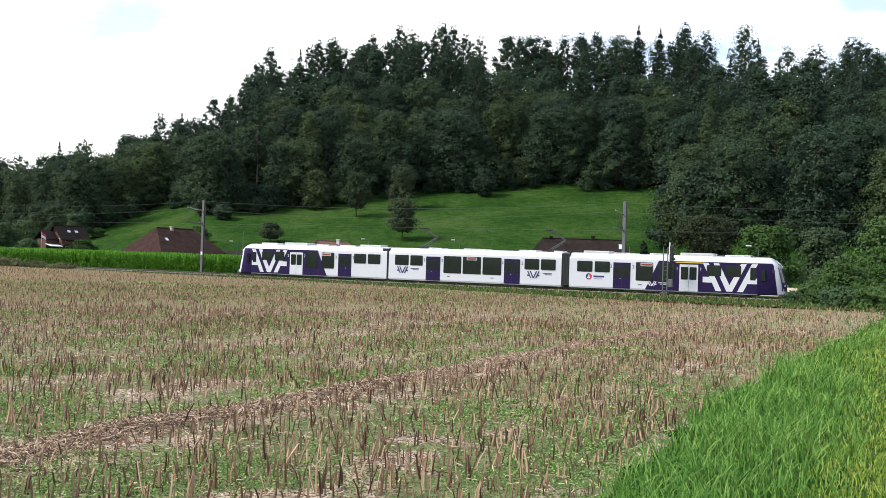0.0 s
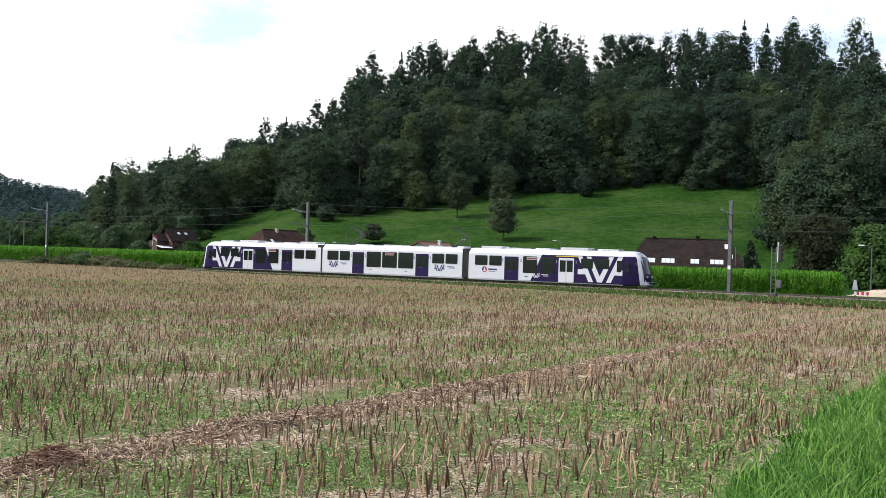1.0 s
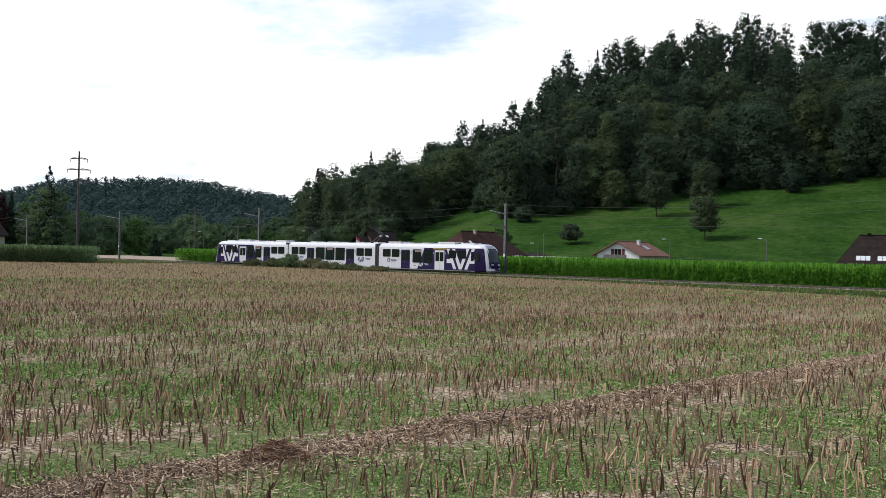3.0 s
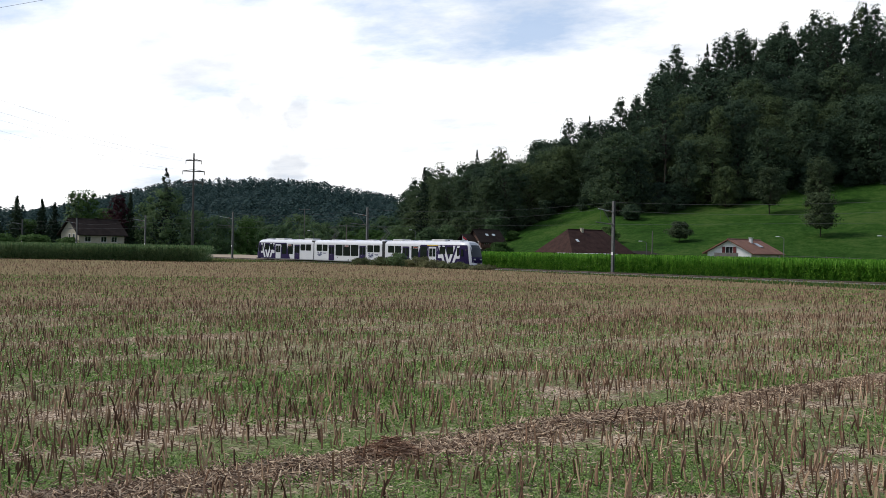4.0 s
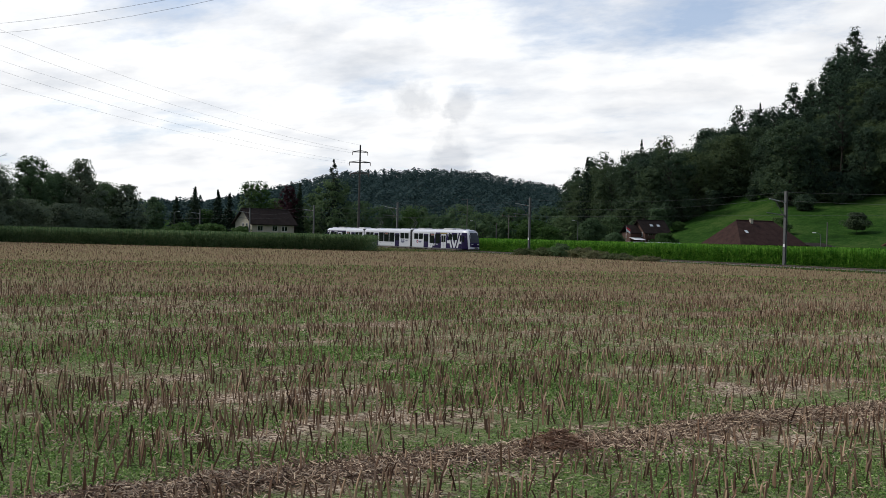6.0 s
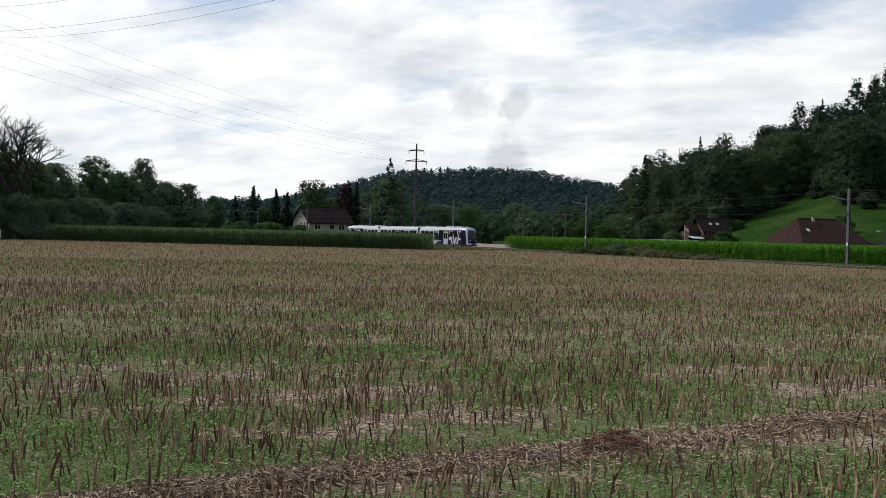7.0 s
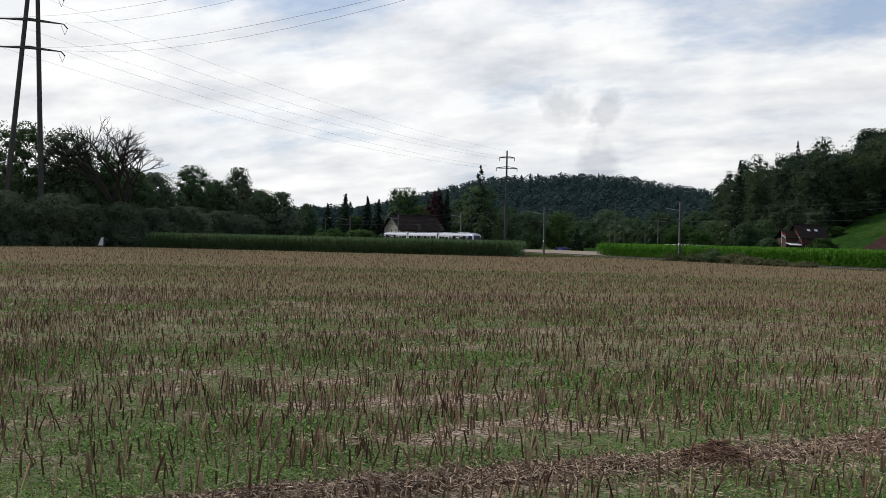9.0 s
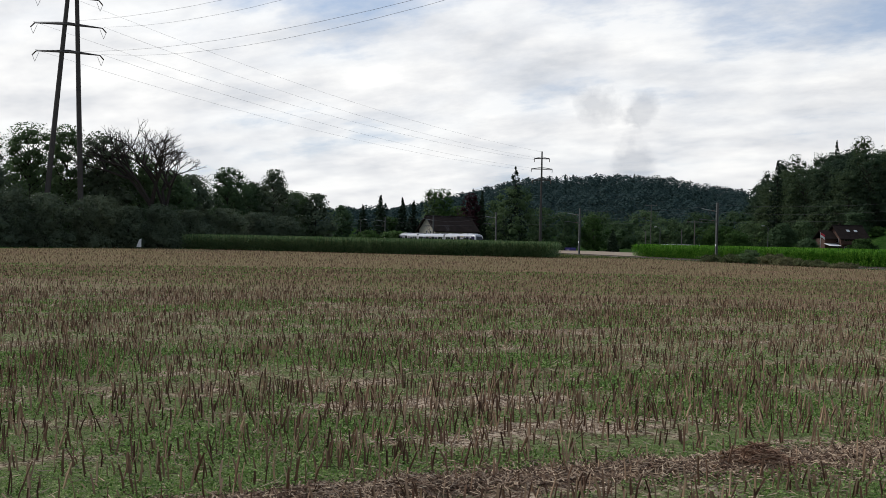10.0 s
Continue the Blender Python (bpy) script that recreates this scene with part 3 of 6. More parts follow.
def catenary_pole(s, h):
    p, head = rail_at(s, -2.3)
    ob = empty("catenary_pole", "grey steel overhead line pole with bracket arms", "pole", Matrix.Translation(p) @ Matrix.Rotation(radians(head), 4, "Z"), "overhead line poles")
    bm = bmesh.new()
    add_box(bm, -0.16, 0.16, -0.14, -0.1, 0, h)
    add_box(bm, -0.16, 0.16, 0.1, 0.14, 0, h)
    add_box(bm, -0.03, 0.03, -0.1, 0.1, 0, h)
    add_box(bm, -0.16, 0.16, -0.16, 0.16, -0.1, 0.35)
    add_box(bm, -0.14, 0.14, -0.12, 0.12, h, h + 0.03)
    part("mast", bm, M_STEEL, ob)
    part("upper_arm", rods(((0, 0.1, h - 1.3), (0, 2.75, h - 0.95), 0.06)), M_ARM, ob)
    part("brace", rods(((0, 0.1, h - 3.0), (0, 1.8, h - 1.1), 0.045)), M_STEEL, ob)
    part("steady_arm", rods(((0, 0.1, h - 2.75), (0, 3.1, h - 2.55), 0.055)), M_STEEL, ob)
    part("insulator", rods(((0, 0.55, h - 1.24), (0, 0.95, h - 1.18), 0.08), sides=8), M_CERAMIC, ob)
    part("insulator", rods(((0, 0.55, h - 2.72), (0, 0.95, h - 2.69), 0.08), sides=8), M_CERAMIC, ob)
    part("dropper", rods(((0, 2.3, h - 1.0), (0, 2.3, h - 2.6), 0.012), sides=4), M_WIRE, ob)
    part("plate", box(-0.13, 0.13, 0.141, 0.155, 2.2, 2.55), M_WHITE, ob, "small white plate")
    return ob


def wire(name, a, b, sag, r, label, n=14, group=""):
    bm = bmesh.new()
    pts = [Vector(a).lerp(Vector(b), i / n) - Vector((0, 0, sag * 4 * (i / n) * (1 - i / n))) for i in range(n + 1)]
    for p, q in zip(pts, pts[1:]):
        add_rod(bm, p, q, r, r, 4)
    tagged(part(name, bm, M_WIRE, None), label, "wire", group)


def build_overhead():
    for s, h in POLES:
        catenary_pole(s, h)
    ss = [-52.0] + [p[0] for p in POLES] + [320.0]
    for a, b in zip(ss, ss[1:]):
        wire("contact_wire", rail_at(a, 0.2, 5.75)[0], rail_at(b, 0.2, 5.75)[0], 0.02, 0.012, "thin dark contact wire above the track", 4, "overhead wires")
        wire("catenary_wire", rail_at(a, 0.1, 7.55)[0], rail_at(b, 0.1, 7.55)[0], 0.9, 0.012, "thin dark catenary wire above the track", 10, "overhead wires")
        wire("feeder_wire", rail_at(a, -2.3, 8.5)[0], rail_at(b, -2.3, 8.5)[0], 0.7, 0.012, "thin dark feeder wire along the pole tops", 10, "overhead wires")


build_track()
build_overhead()


# ---- woods ----
def round_tree(seed, h, w, bare, clumps, leaves, size, mat=None, airy=False):
    """A broad-leaved tree: trunk with limbs, and a crown of leafy lobes round dense cores; airy: small open lobes."""
    rng = np.random.default_rng(seed)
    ob = new("tree")
    bm = bmesh.new()
    r = h * 0.014
    knots = [Vector((0, 0, -1.5))]
    for i in range(1, 5):
        knots.append(Vector((rng.normal(0, 0.015) * h, rng.normal(0, 0.015) * h, h * 0.85 * i / 4)))
    for i in range(4):
        add_rod(bm, knots[i], knots[i + 1], r * (1 - i * 0.23), r * (1 - (i + 1) * 0.23), 7)
    lobes = max(24, int(clumps * (1.0 if airy else 1.3)))
    C, N, V, F, off = [], [], [], [], 0
    side = rng.uniform(0, math.tau)
    for k in range(lobes):
        f = (k + rng.uniform(0, 1)) / lobes
        z = h * (bare + (0.93 - bare) * f)
        prof = math.sqrt(max(0.05, 1 - ((f - 0.42) / 0.63) ** 2)) * (1 + 0.22 * math.sin(f * 9 + side))
        a = k * 2.4 + rng.uniform(-0.6, 0.6)
        cr = w * 0.5 * prof * rng.uniform(0.3, 0.86)
        c = np.array([math.cos(a) * cr, math.sin(a) * cr, z])
        rad = w * (rng.uniform(0.08, 0.14) if airy else rng.uniform(0.09, 0.175)) * (0.7 + 0.3 * prof) * (1.08 - 0.35 * f)
        n = int(leaves / lobes * rng.uniform(0.75, 1.25))
        q = rng.normal(size=(n, 3))
        q /= np.linalg.norm(q, axis=1, keepdims=True)
        q[:, 2] = np.where(q[:, 2] < -0.45, -q[:, 2], q[:, 2])
        knob = np.sin(q @ rng.normal(0, 3.2, (3, 3)) + rng.uniform(0, 6, 3)).mean(1)
        ln = (rng.uniform(0.6, 1.2, n) if not airy else rng.uniform(0.35, 1.2, n)) * (1 + 0.4 * knob)
        C.append(c + q * (rad * ln)[:, None] * np.array([1, 1, 0.8]))
        N.append(q + np.array([math.cos(a) * 0.35, math.sin(a) * 0.35, 0.25]))
        if not airy:
            cv, cf = CORE
            turn = rng.uniform(0.8, 1.1, (len(cv), 1))
            V.append(c + cv * turn * rad * 0.6 * np.array([1, 1, 0.8]))
            F += (cf + off).tolist()
            off += len(cv)
        add_rod(bm, (c[0] * 0.05, c[1] * 0.05, max(h * bare * 0.8, z - cr * 0.9)), tuple(c), r * 0.35, r * 0.12, 4)
    part("trunk", bm, M_BARK, ob)
    # sprays between the lobes
    n = int(leaves * (0.25 if airy else 0.4))
    fz, az = rng.uniform(0.0, 1.0, n), rng.uniform(0, math.tau, n)
    reach = w * 0.5 * np.sqrt(np.clip(1 - ((fz - 0.42) / 0.63) ** 2, 0.02, 1)) * (1 + 0.22 * np.sin(fz * 9 + side)) * (0.72 + 0.2 * np.sin(3 * az + fz * 11) + rng.uniform(-0.22, 0.3, n))
    way = np.stack([np.cos(az), np.sin(az), 0.3 + 0.8 * fz], -1)
    C.append(np.stack([np.cos(az) * reach, np.sin(az) * reach, h * (bare + (1.0 - bare) * fz)], -1))
    N.append(way)
    C, N = np.concatenate(C), np.concatenate(N)
    v, f = quads(C, np.full(len(C), size), rng, N, aspect=0.7, loose=0.55)
    mesh_ob("crown", np.concatenate(V + [v]), F + (f + off).tolist(), mat or M_LEAF, ob)
    return ob


def core_shape():
    bm = bmesh.new()
    bmesh.ops.create_icosphere(bm, subdivisions=1, radius=1)
    v = np.array([tuple(p.co) for p in bm.verts])
    f = np.array([[p.index for p in q.verts] for q in bm.faces])
    bm.free()
    return v, f


CORE = core_shape()


def spruce_tree(seed, h, w, leaves):
    """A spruce: tiers of drooping boughs round a straight trunk."""
    rng = np.random.default_rng(seed)
    ob = new("tree")
    part("trunk", rods(((0, 0, -1.5), (0, 0, h * 0.97), h * 0.012, 0.03), sides=7), M_BARK, ob)
    V, F, off = [], [], 0
    tiers = 20
    for i in range(tiers):
        f = (i + rng.uniform(-0.3, 0.3)) / (tiers - 1)
        f = min(max(f, 0.0), 1.0)
        z, reach = h * (0.1 + 0.87 * f), w * 0.5 * (1 - f) ** 0.85 + 0.25
        for k in range(max(5, int(12 * (1 - f * 0.5)))):
            a = rng.uniform(0, math.tau)
            rr = reach * rng.uniform(0.65, 1.15)
            n = max(4, int(leaves / tiers / 9))
            u = rng.uniform(0.15, 1, n) * rr
            d = np.array([math.cos(a), math.sin(a)])
            sd = rng.normal(0, 0.16, n) * rr
            c = np.stack([d[0] * u - d[1] * sd, d[1] * u + d[0] * sd, z - 0.28 * u - np.abs(sd) * 0.2 + rng.normal(0, 0.35, n)], -1)
            v, q = quads(c, np.full(n, 0.62 - 0.28 * f), rng, np.array([0, 0, 0.6]))
            V.append(v), F.append(q + off)
            off += len(v)
    mesh_ob("crown", np.concatenate(V), np.concatenate(F), M_NEEDLE, ob)
    return ob


def thin_tree(seed, h, leaves):
    """A half-bare tree with a tall stem and sparse twigs."""
    rng = np.random.default_rng(seed)
    ob = new("tree")
    bm = bmesh.new()
    add_rod(bm, (0, 0, -1.5), (0.2, 0, h * 0.6), 0.2, 0.12, 6)
    add_rod(bm, (0.2, 0, h * 0.6), (0.1, 0.2, h), 0.12, 0.03, 5)
    C = []
    for k in range(26):
        z = h * rng.uniform(0.35, 0.97)
        a, l = rng.uniform(0, math.tau), rng.uniform(0.8, 2.6)
        e = (0.15 + math.cos(a) * l, math.sin(a) * l, z + l * rng.uniform(-0.1, 0.7))
        add_rod(bm, (0.15, 0, z), e, 0.05, 0.02, 4)
        C.append(np.array(e) + rng.normal(0, 0.45, (leaves // 26, 3)))
    part("trunk", bm, M_BARK, ob)
    c = np.concatenate(C)
    v, f = quads(c, np.full(len(c), 0.4), rng)
    mesh_ob("crown", v, f, M_LEAF, ob)
    return ob


def dead_tree(seed, h, spread, depth=5):
    rng = random.Random(seed)
    ob = new("dead_tree")
    bm = bmesh.new()

    def grow(p, d, l, r, n):
        q = p + d * l
        add_rod(bm, p, q, r, r * 0.68, 5)
        if n == 0:
            return
        for _ in range(3 if n > 1 else 2):
            w = (d + Vector((rng.uniform(-1, 1), rng.uniform(-1, 1), rng.uniform(-0.3, 0.6))) * spread).normalized()
            grow(q, w, l * rng.uniform(0.55, 0.85), r * 0.6, n - 1)

    grow(Vector((0, 0, -1)), Vector((0, 0, 1)), h * 0.33, h * 0.026, depth)
    part("trunk", bm, M_DEAD, ob)
    return ob


def thing_at(proto, x, y, scale, turn, label, group, first, cat="tree"):
    """A copy of a model tree on the ground; the model itself takes the first place."""
    m = Matrix.Translation((x, y, float(land(x, y)))) @ Matrix.Rotation(turn, 4, "Z") 
    if proto.get("used"):
        ob = copy_thing(proto, m)
    else:
        ob = proto
        ob.matrix_basis = m
        proto["used"] = 1
    ob.scale = (scale, scale, scale)
    return tagged(ob, label, cat, group)


def raw(ob):
    """Vertices and faces of a model's crown and trunk."""
    out = []
    for ch in ob.children:
        me = ch.data
        v = np.empty(len(me.vertices) * 3)
        me.vertices.foreach_get("co", v)
        out.append((ch.name.split(".")[0], v.reshape(-1, 3), [tuple(p.vertices) for p in me.polygons]))
    return out


def wood(name, label, spots, models, mats, kind="stuff"):
    """Many trees joined into one wood; a part for each material."""
    root = empty(name, label, "forest", Matrix(), kind=kind)
    acc = {}
    for x, y, z, sc, turn, k in spots:
        c, s = math.cos(turn) * sc, math.sin(turn) * sc
        for nm, v, f in models[k]:
            key = (nm, mats[k] if nm == "crown" else M_BARK)
            V, F, o = acc.setdefault(key, ([], [], [0]))
            V.append(np.stack([v[:, 0] * c - v[:, 1] * s + x, v[:, 0] * s + v[:, 1] * c + y, v[:, 2] * sc + z], -1))
            F += [tuple(i + o[0] for i in q) for q in f]
            o[0] += len(v)
    for (nm, mat), (V, F, o) in acc.items():
        tagged(mesh_ob(nm + "s", np.concatenate(V), F, mat, root), kind="stuff")
    return root


def build_hill_wood():
    rng = np.random.default_rng(11)
    R = {"round": [round_tree(20 + i, 22, 12.5 + 1.2 * i, 0.03 + 0.02 * i, 46, 5200, 0.42) for i in range(6)],
         "tall": [round_tree(30 + i, 29, 8.5 + i * 0.7, 0.22 + 0.05 * i, 44, 3200, 0.4, None, i > 1) for i in range(5)],
         "spruce": [spruce_tree(40 + i, 26, 9.5, 1800) for i in range(2)],
         "thin": [thin_tree(50 + i, 26 + i, 200 + 260 * i) for i in range(3)],
         "low": [round_tree(60 + i, 9, 9.5, 0.0, 26, 1900, 0.42) for i in range(3)]}
    LAB = {"round": "dark green broad-leaved forest tree on the hillside", "tall": "tall slender broad-leaved tree in the forest", "spruce": "dark green spruce standing in the forest",
           "thin": "half-bare thin tree on the forest ridge", "low": "bushy low tree at the forest edge"}
    spots = []
    for row in range(10):
        f = row / 9
        a = -28.0
        while a < 23.6:
            r1, r2 = np.interp(a, AZ_K, R1_K), np.interp(a, AZ_K, R2_K) + 14
            r = r1 + 4 + (r2 - r1) * f + rng.uniform(-3.5, 3.5)
            kinds = ("low", "round") if row == 0 else ("round", "tall", "spruce", "thin")
            pr = (0.55, 0.45) if row == 0 else ((0.80, 0.13, 0.07, 0.0) if row < 6 else (0.40, 0.38, 0.08, 0.14))
            if a > 13 and row > 3:
                pr = (0.46, 0.20, 0.10, 0.24)
            k = kinds[rng.choice(len(kinds), p=pr)]
            sc = rng.uniform(0.72, 1.15) * (1.02 if row > 6 else 1.0)
            at = a + rng.uniform(-0.25, 0.25)
            # a gap in the ridge lets the sky through
            if not (row >= 5 and abs(at + 2.6) < 0.45):
                spots.append((row, at, r, k, sc))
            if row == 0:
                spots.append((0, a + rng.uniform(0.2, 0.7), r - rng.uniform(1.5, 4.0), "low", rng.uniform(0.4, 0.8)))
            a += rng.uniform(0.95, 1.7) * (0.75 if row == 0 else 1.0) * (0.8 if k in ("tall", "spruce", "thin") else 1.0)
    order = sorted(range(len(spots)), key=lambda i: (spots[i][0] not in (0, 1, 9, 8, 2, 3), i))
    rest = []
    count = 0
    for i in order:
        row, a, r, k, sc = spots[i]
        x, y = polar(a, r)
        if count < 290:
            p = R[k][count % len(R[k])]
            thing_at(p, float(x), float(y), sc, rng.uniform(0, 6.28), LAB[k], "forest trees", True)
            count += 1
        else:
            rest.append((float(x), float(y), float(land(x, y)), sc, rng.uniform(0, 6.28), k))
    models = {k: raw(v[0]) for k, v in R.items()}
    plain = round_tree(90, 22, 14, 0.03, 44, 1500, 0.66)
    models["round"] = raw(plain)
    for ch in list(plain.children):
        bpy.data.objects.remove(ch)
    bpy.data.objects.remove(plain)
    wood("hillside_wood", "dense dark green mixed forest covering the hillside", rest, models, {"round": M_LEAF, "tall": M_LEAF, "low": M_LEAF, "thin": M_LEAF, "spruce": M_NEEDLE})
    return R


def far_clump(seed, leaves, h, w, pointed):
    rng = np.random.default_rng(seed)
    f = rng.uniform(0, 1, leaves)
    a = rng.uniform(0, math.tau, leaves)
    rad = w * 0.5 * ((1 - f) ** 0.9 if pointed else np.sqrt(np.clip(1 - (f * 1.7 - 0.75) ** 2, 0.05, 1))) * rng.uniform(0.6, 1.1, leaves)
    c = np.stack([np.cos(a) * rad, np.sin(a) * rad, h * (0.02 + 0.96 * f)], -1)
    v, q = quads(c, np.full(leaves, h * 0.10), rng, np.stack([np.cos(a) * 0.8, np.sin(a) * 0.8, 0.4 + f], -1), loose=0.3)
    return [("crown", v, [tuple(p) for p in q.tolist()])]


def build_far_wood():
    rng = np.random.default_rng(12)
    models = {"round": far_clump(1, 95, 13, 13, False), "conifer": far_clump(2, 60, 14.5, 6.5, True)}
    spots = []
    for row in range(36):
        f = row / 35
        a = 22.8
        while a < 70:
            r1, r2 = 640.0, 1270.0
            r = r1 + (r2 - r1) * f + rng.uniform(-12, 12)
            x, y = polar(a, r)
            spots.append((float(x), float(y), float(land(x, y)), rng.uniform(0.7, 1.15), rng.uniform(0, 6.28), "conifer" if rng.uniform() < 0.13 else "round"))
            a += math.degrees(rng.uniform(6.5, 12) / r)
    wood("distant_wood", "bluish green forest on the distant hill", spots, models, {"round": M_HAZELEAF, "conifer": M_HAZELEAF})


WOOD = build_hill_wood()
build_far_wood()


# ---- maize ----
def maize(name, label, x, y, h, mat, rng, leaves=7, wid=0.05, top_only=None):
    """Maize plants: a stalk with arching leaves each."""
    n = len(x)
    V, F, off = [], [], 0
    for k in range(leaves + 1):
        a = rng.uniform(0, math.tau, n)
        f = 1.0 if k == leaves else (k + rng.uniform(0.2, 0.9, n)) / leaves
        z0 = h * f * 0.86 if k < leaves else h * 0.6
        l = rng.uniform(0.45, 0.85, n) if k < leaves else 0.12
        d = np.stack([np.cos(a), np.sin(a), 0 * a], -1)
        s = np.stack([-np.sin(a), np.cos(a), 0 * a], -1) * wid
        b = np.stack([x, y, z0 + 0 * x], -1)
        rise = (rng.uniform(0.1, 0.4, n) if k < leaves else 0.4 * h)
        up = np.stack([0 * a, 0 * a, rise + 0 * a], -1)
        m = b + d * (l * 0.5 + 0 * a)[:, None] + up
        t = b + d * (l + 0 * a)[:, None] + up * (0.45 if k < leaves else 1.0)
        V.append(np.stack([b - s * 0.5, b + s * 0.5, m + s, m - s, t], 1).reshape(-1, 3))
        o = np.arange(n) * 5 + off
        F += np.stack([o, o + 1, o + 2, o + 3], -1).tolist() + np.stack([o + 3, o + 2, o + 4], -1).tolist()
        off += n * 5
    tagged(mesh_ob(name, np.concatenate(V), F, mat), label, "maize", kind="stuff")


def build_maize():
    rng = np.random.default_rng(21)
    # behind the railway: front rows thick, the rest sparser
    s = np.concatenate([rng.uniform(-13, 131, 14000), rng.uniform(-13, 131, 7000)])
    d = np.concatenate([rng.uniform(4.0, 7.5, 14000), 7.5 + 44 * rng.uniform(0, 1, 7000) ** 1.4])
    x, y = rail_xy(s, -d)
    keep = x < 0.268 * y
    x, y = x[keep], y[keep]
    maize("maize_field", "bright green maize standing behind the railway", x, y, rng.uniform(1.95, 2.35, len(x)), M_CORN, rng, 6, 0.036)
    # the ripe patch at the field's far corner
    a, b = np.array([-88.0, 129.0]), np.array([-139.0, 102.0])
    f = rng.uniform(0, 1, 10000)
    g = 15 * rng.uniform(0, 1, 10000) ** 1.5
    t = (b - a) / np.linalg.norm(b - a)
    nn = np.array([t[1], -t[0]])
    p = a + f[:, None] * (b - a) + nn * g[:, None]
    maize("ripe_maize_field", "dark green ripening maize at the field corner", p[:, 0], p[:, 1], rng.uniform(2.0, 2.45, len(p)), M_CORN_OLD, rng, 6, 0.042)


build_maize()


# ---- the train ----
M_PAINT = worn("white_train_paint", (0.57, 0.57, 0.6), 0.3, 0, 0.04, 0.5, 12, 0.0, 0.5)
M_PURPLE = worn("purple_train_paint", (0.018, 0.010, 0.050), 0.5, 0, 0.1, 0.6, 12, 0.0, 0.12)
M_ROOFGREY = worn("roof_grey", (0.5, 0.5, 0.5), 0.6, 0, 0.15, 1.5, 20, 0.1)
M_RUBBER = worn("bellows_rubber", (0.018, 0.018, 0.02), 0.8, 0, 0.2, 2, 20, 0.1)
M_UNDER = worn("underframe_grime", (0.045, 0.04, 0.036), 0.85, 0, 0.4, 1.5, 20, 0.2)
M_SILVER = worn("silver_trim", (0.5, 0.51, 0.53), 0.4, 0.3, 0.1, 1.5, 20, 0.05)
M_YELLOW = worn("yellow_stripe", (0.55, 0.42, 0.03), 0.4, 0, 0.1, 1.5, 20, 0.0)
M_RED = worn("red_mark", (0.55, 0.03, 0.05), 0.4, 0, 0.1, 1.5, 20, 0.0)
M_NAVY = worn("navy_mark", (0.02, 0.03, 0.12), 0.4, 0, 0.1, 1.5, 20, 0.0)


def tinted_glass():
    m, t, b = material("tinted_window_glass", 0.06, 0, 0.6)
    b.inputs["Base Color"].default_value = (0.012, 0.016, 0.014, 1)
    join(t, calc(t, "MULTIPLY_ADD", noise_tex(t, place(t), 1.5, 2), 0.06, 0.04), b.inputs["Roughness"])
    return m


M_GLASS = tinted_glass()
M_SCREEN = worn("windscreen_glass", (0.03, 0.033, 0.038), 0.16, 0, 0.3, 0.8, 20, 0.0, 0.4)
LED, _t, _b = material("led_display", 0.5)
_b.inputs["Base Color"].default_value = (0.03, 0.01, 0.005, 1)
_b.inputs["Emission Color"].default_value = (1.0, 0.12, 0.03, 1)
_b.inputs["Emission Strength"].default_value = 0.12
W = 1.325
SECTION = [(1.27, 0.34), (1.325, 0.48), (1.325, 2.9), (1.315, 3.1), (1.24, 3.3), (1.05, 3.48), (0.72, 3.58), (0.0, 3.62)]


def hull(x0, x1, nose0, nose1):
    """A car body; a nose at either end leans back towards the roof and rounds in plan."""
    prof = [(y, z) for y, z in SECTION] + [(-y, z) for y, z in SECTION[-2::-1]]
    rows = []

    def lean(z):
        return 0.0 if z < 1.25 else (z - 1.25) * 0.28 + max(0, z - 2.7) ** 2 * 0.9

    def ring(x, sgn, f, L):
        out = []
        for y, z in prof:
            k = 1 - 0.42 * f ** 2.4
            xx = x + sgn * f * (L - 0.0) - sgn * lean(z) * f
            zz = z if z > 1 else z + 0.05 * f
            out.append((xx, y * k, zz))
        return out

    if nose0:
        rows += [ring(x0 + 2.2, -1, f, 2.2) for f in (1.0, 0.86, 0.75, 0.55, 0.3, 0.0)]
    else:
        rows.append([(x0, y, z) for y, z in prof])
    if nose1:
        rows += [ring(x1 - 2.2, 1, f, 2.2) for f in (0.0, 0.35, 0.6, 0.8, 0.93, 1.0)]
    else:
        rows.append([(x1, y, z) for y, z in prof])
    bm = bmesh.new()
    vr = [[bm.verts.new(v) for v in r] for r in rows]
    for k, (a, b) in enumerate(zip(vr, vr[1:])):
        for i in range(len(a)):
            j = (i + 1) % len(a)
            f = bm.faces.new((a[i], a[j], b[j], b[i]))
            if nose0 and 2 <= k <= 4 and max(prof[i][1], prof[j][1]) < 3.2:
                f.material_index = 1
    bm.faces.new(vr[0][::-1])
    bm.faces.new(vr[-1])
    bmesh.ops.recalc_face_normals(bm, faces=list(bm.faces))
    for f in bm.faces:
        xs = [v.co.x for v in f.verts]
        f.smooth = len(f.verts) == 4 and max(xs) - min(xs) < 3
    return bm


def panel(pts, y, t=0.012):
    """A plate of (x, z) points on the side at y."""
    return extruded(pts, y, y + t if y > 0 else y - t)


def rect(x0, x1, z0, z1, r=0.07):
    pts = []
    for cx, cz, a in ((x1 - r, z1 - r, 0), (x0 + r, z1 - r, 90), (x0 + r, z0 + r, 180), (x1 - r, z0 + r, 270)):
        for k in range(3):
            w = math.radians(a + k * 45)
            pts.append((cx + r * math.cos(w), cz + r * math.sin(w)))
    return pts


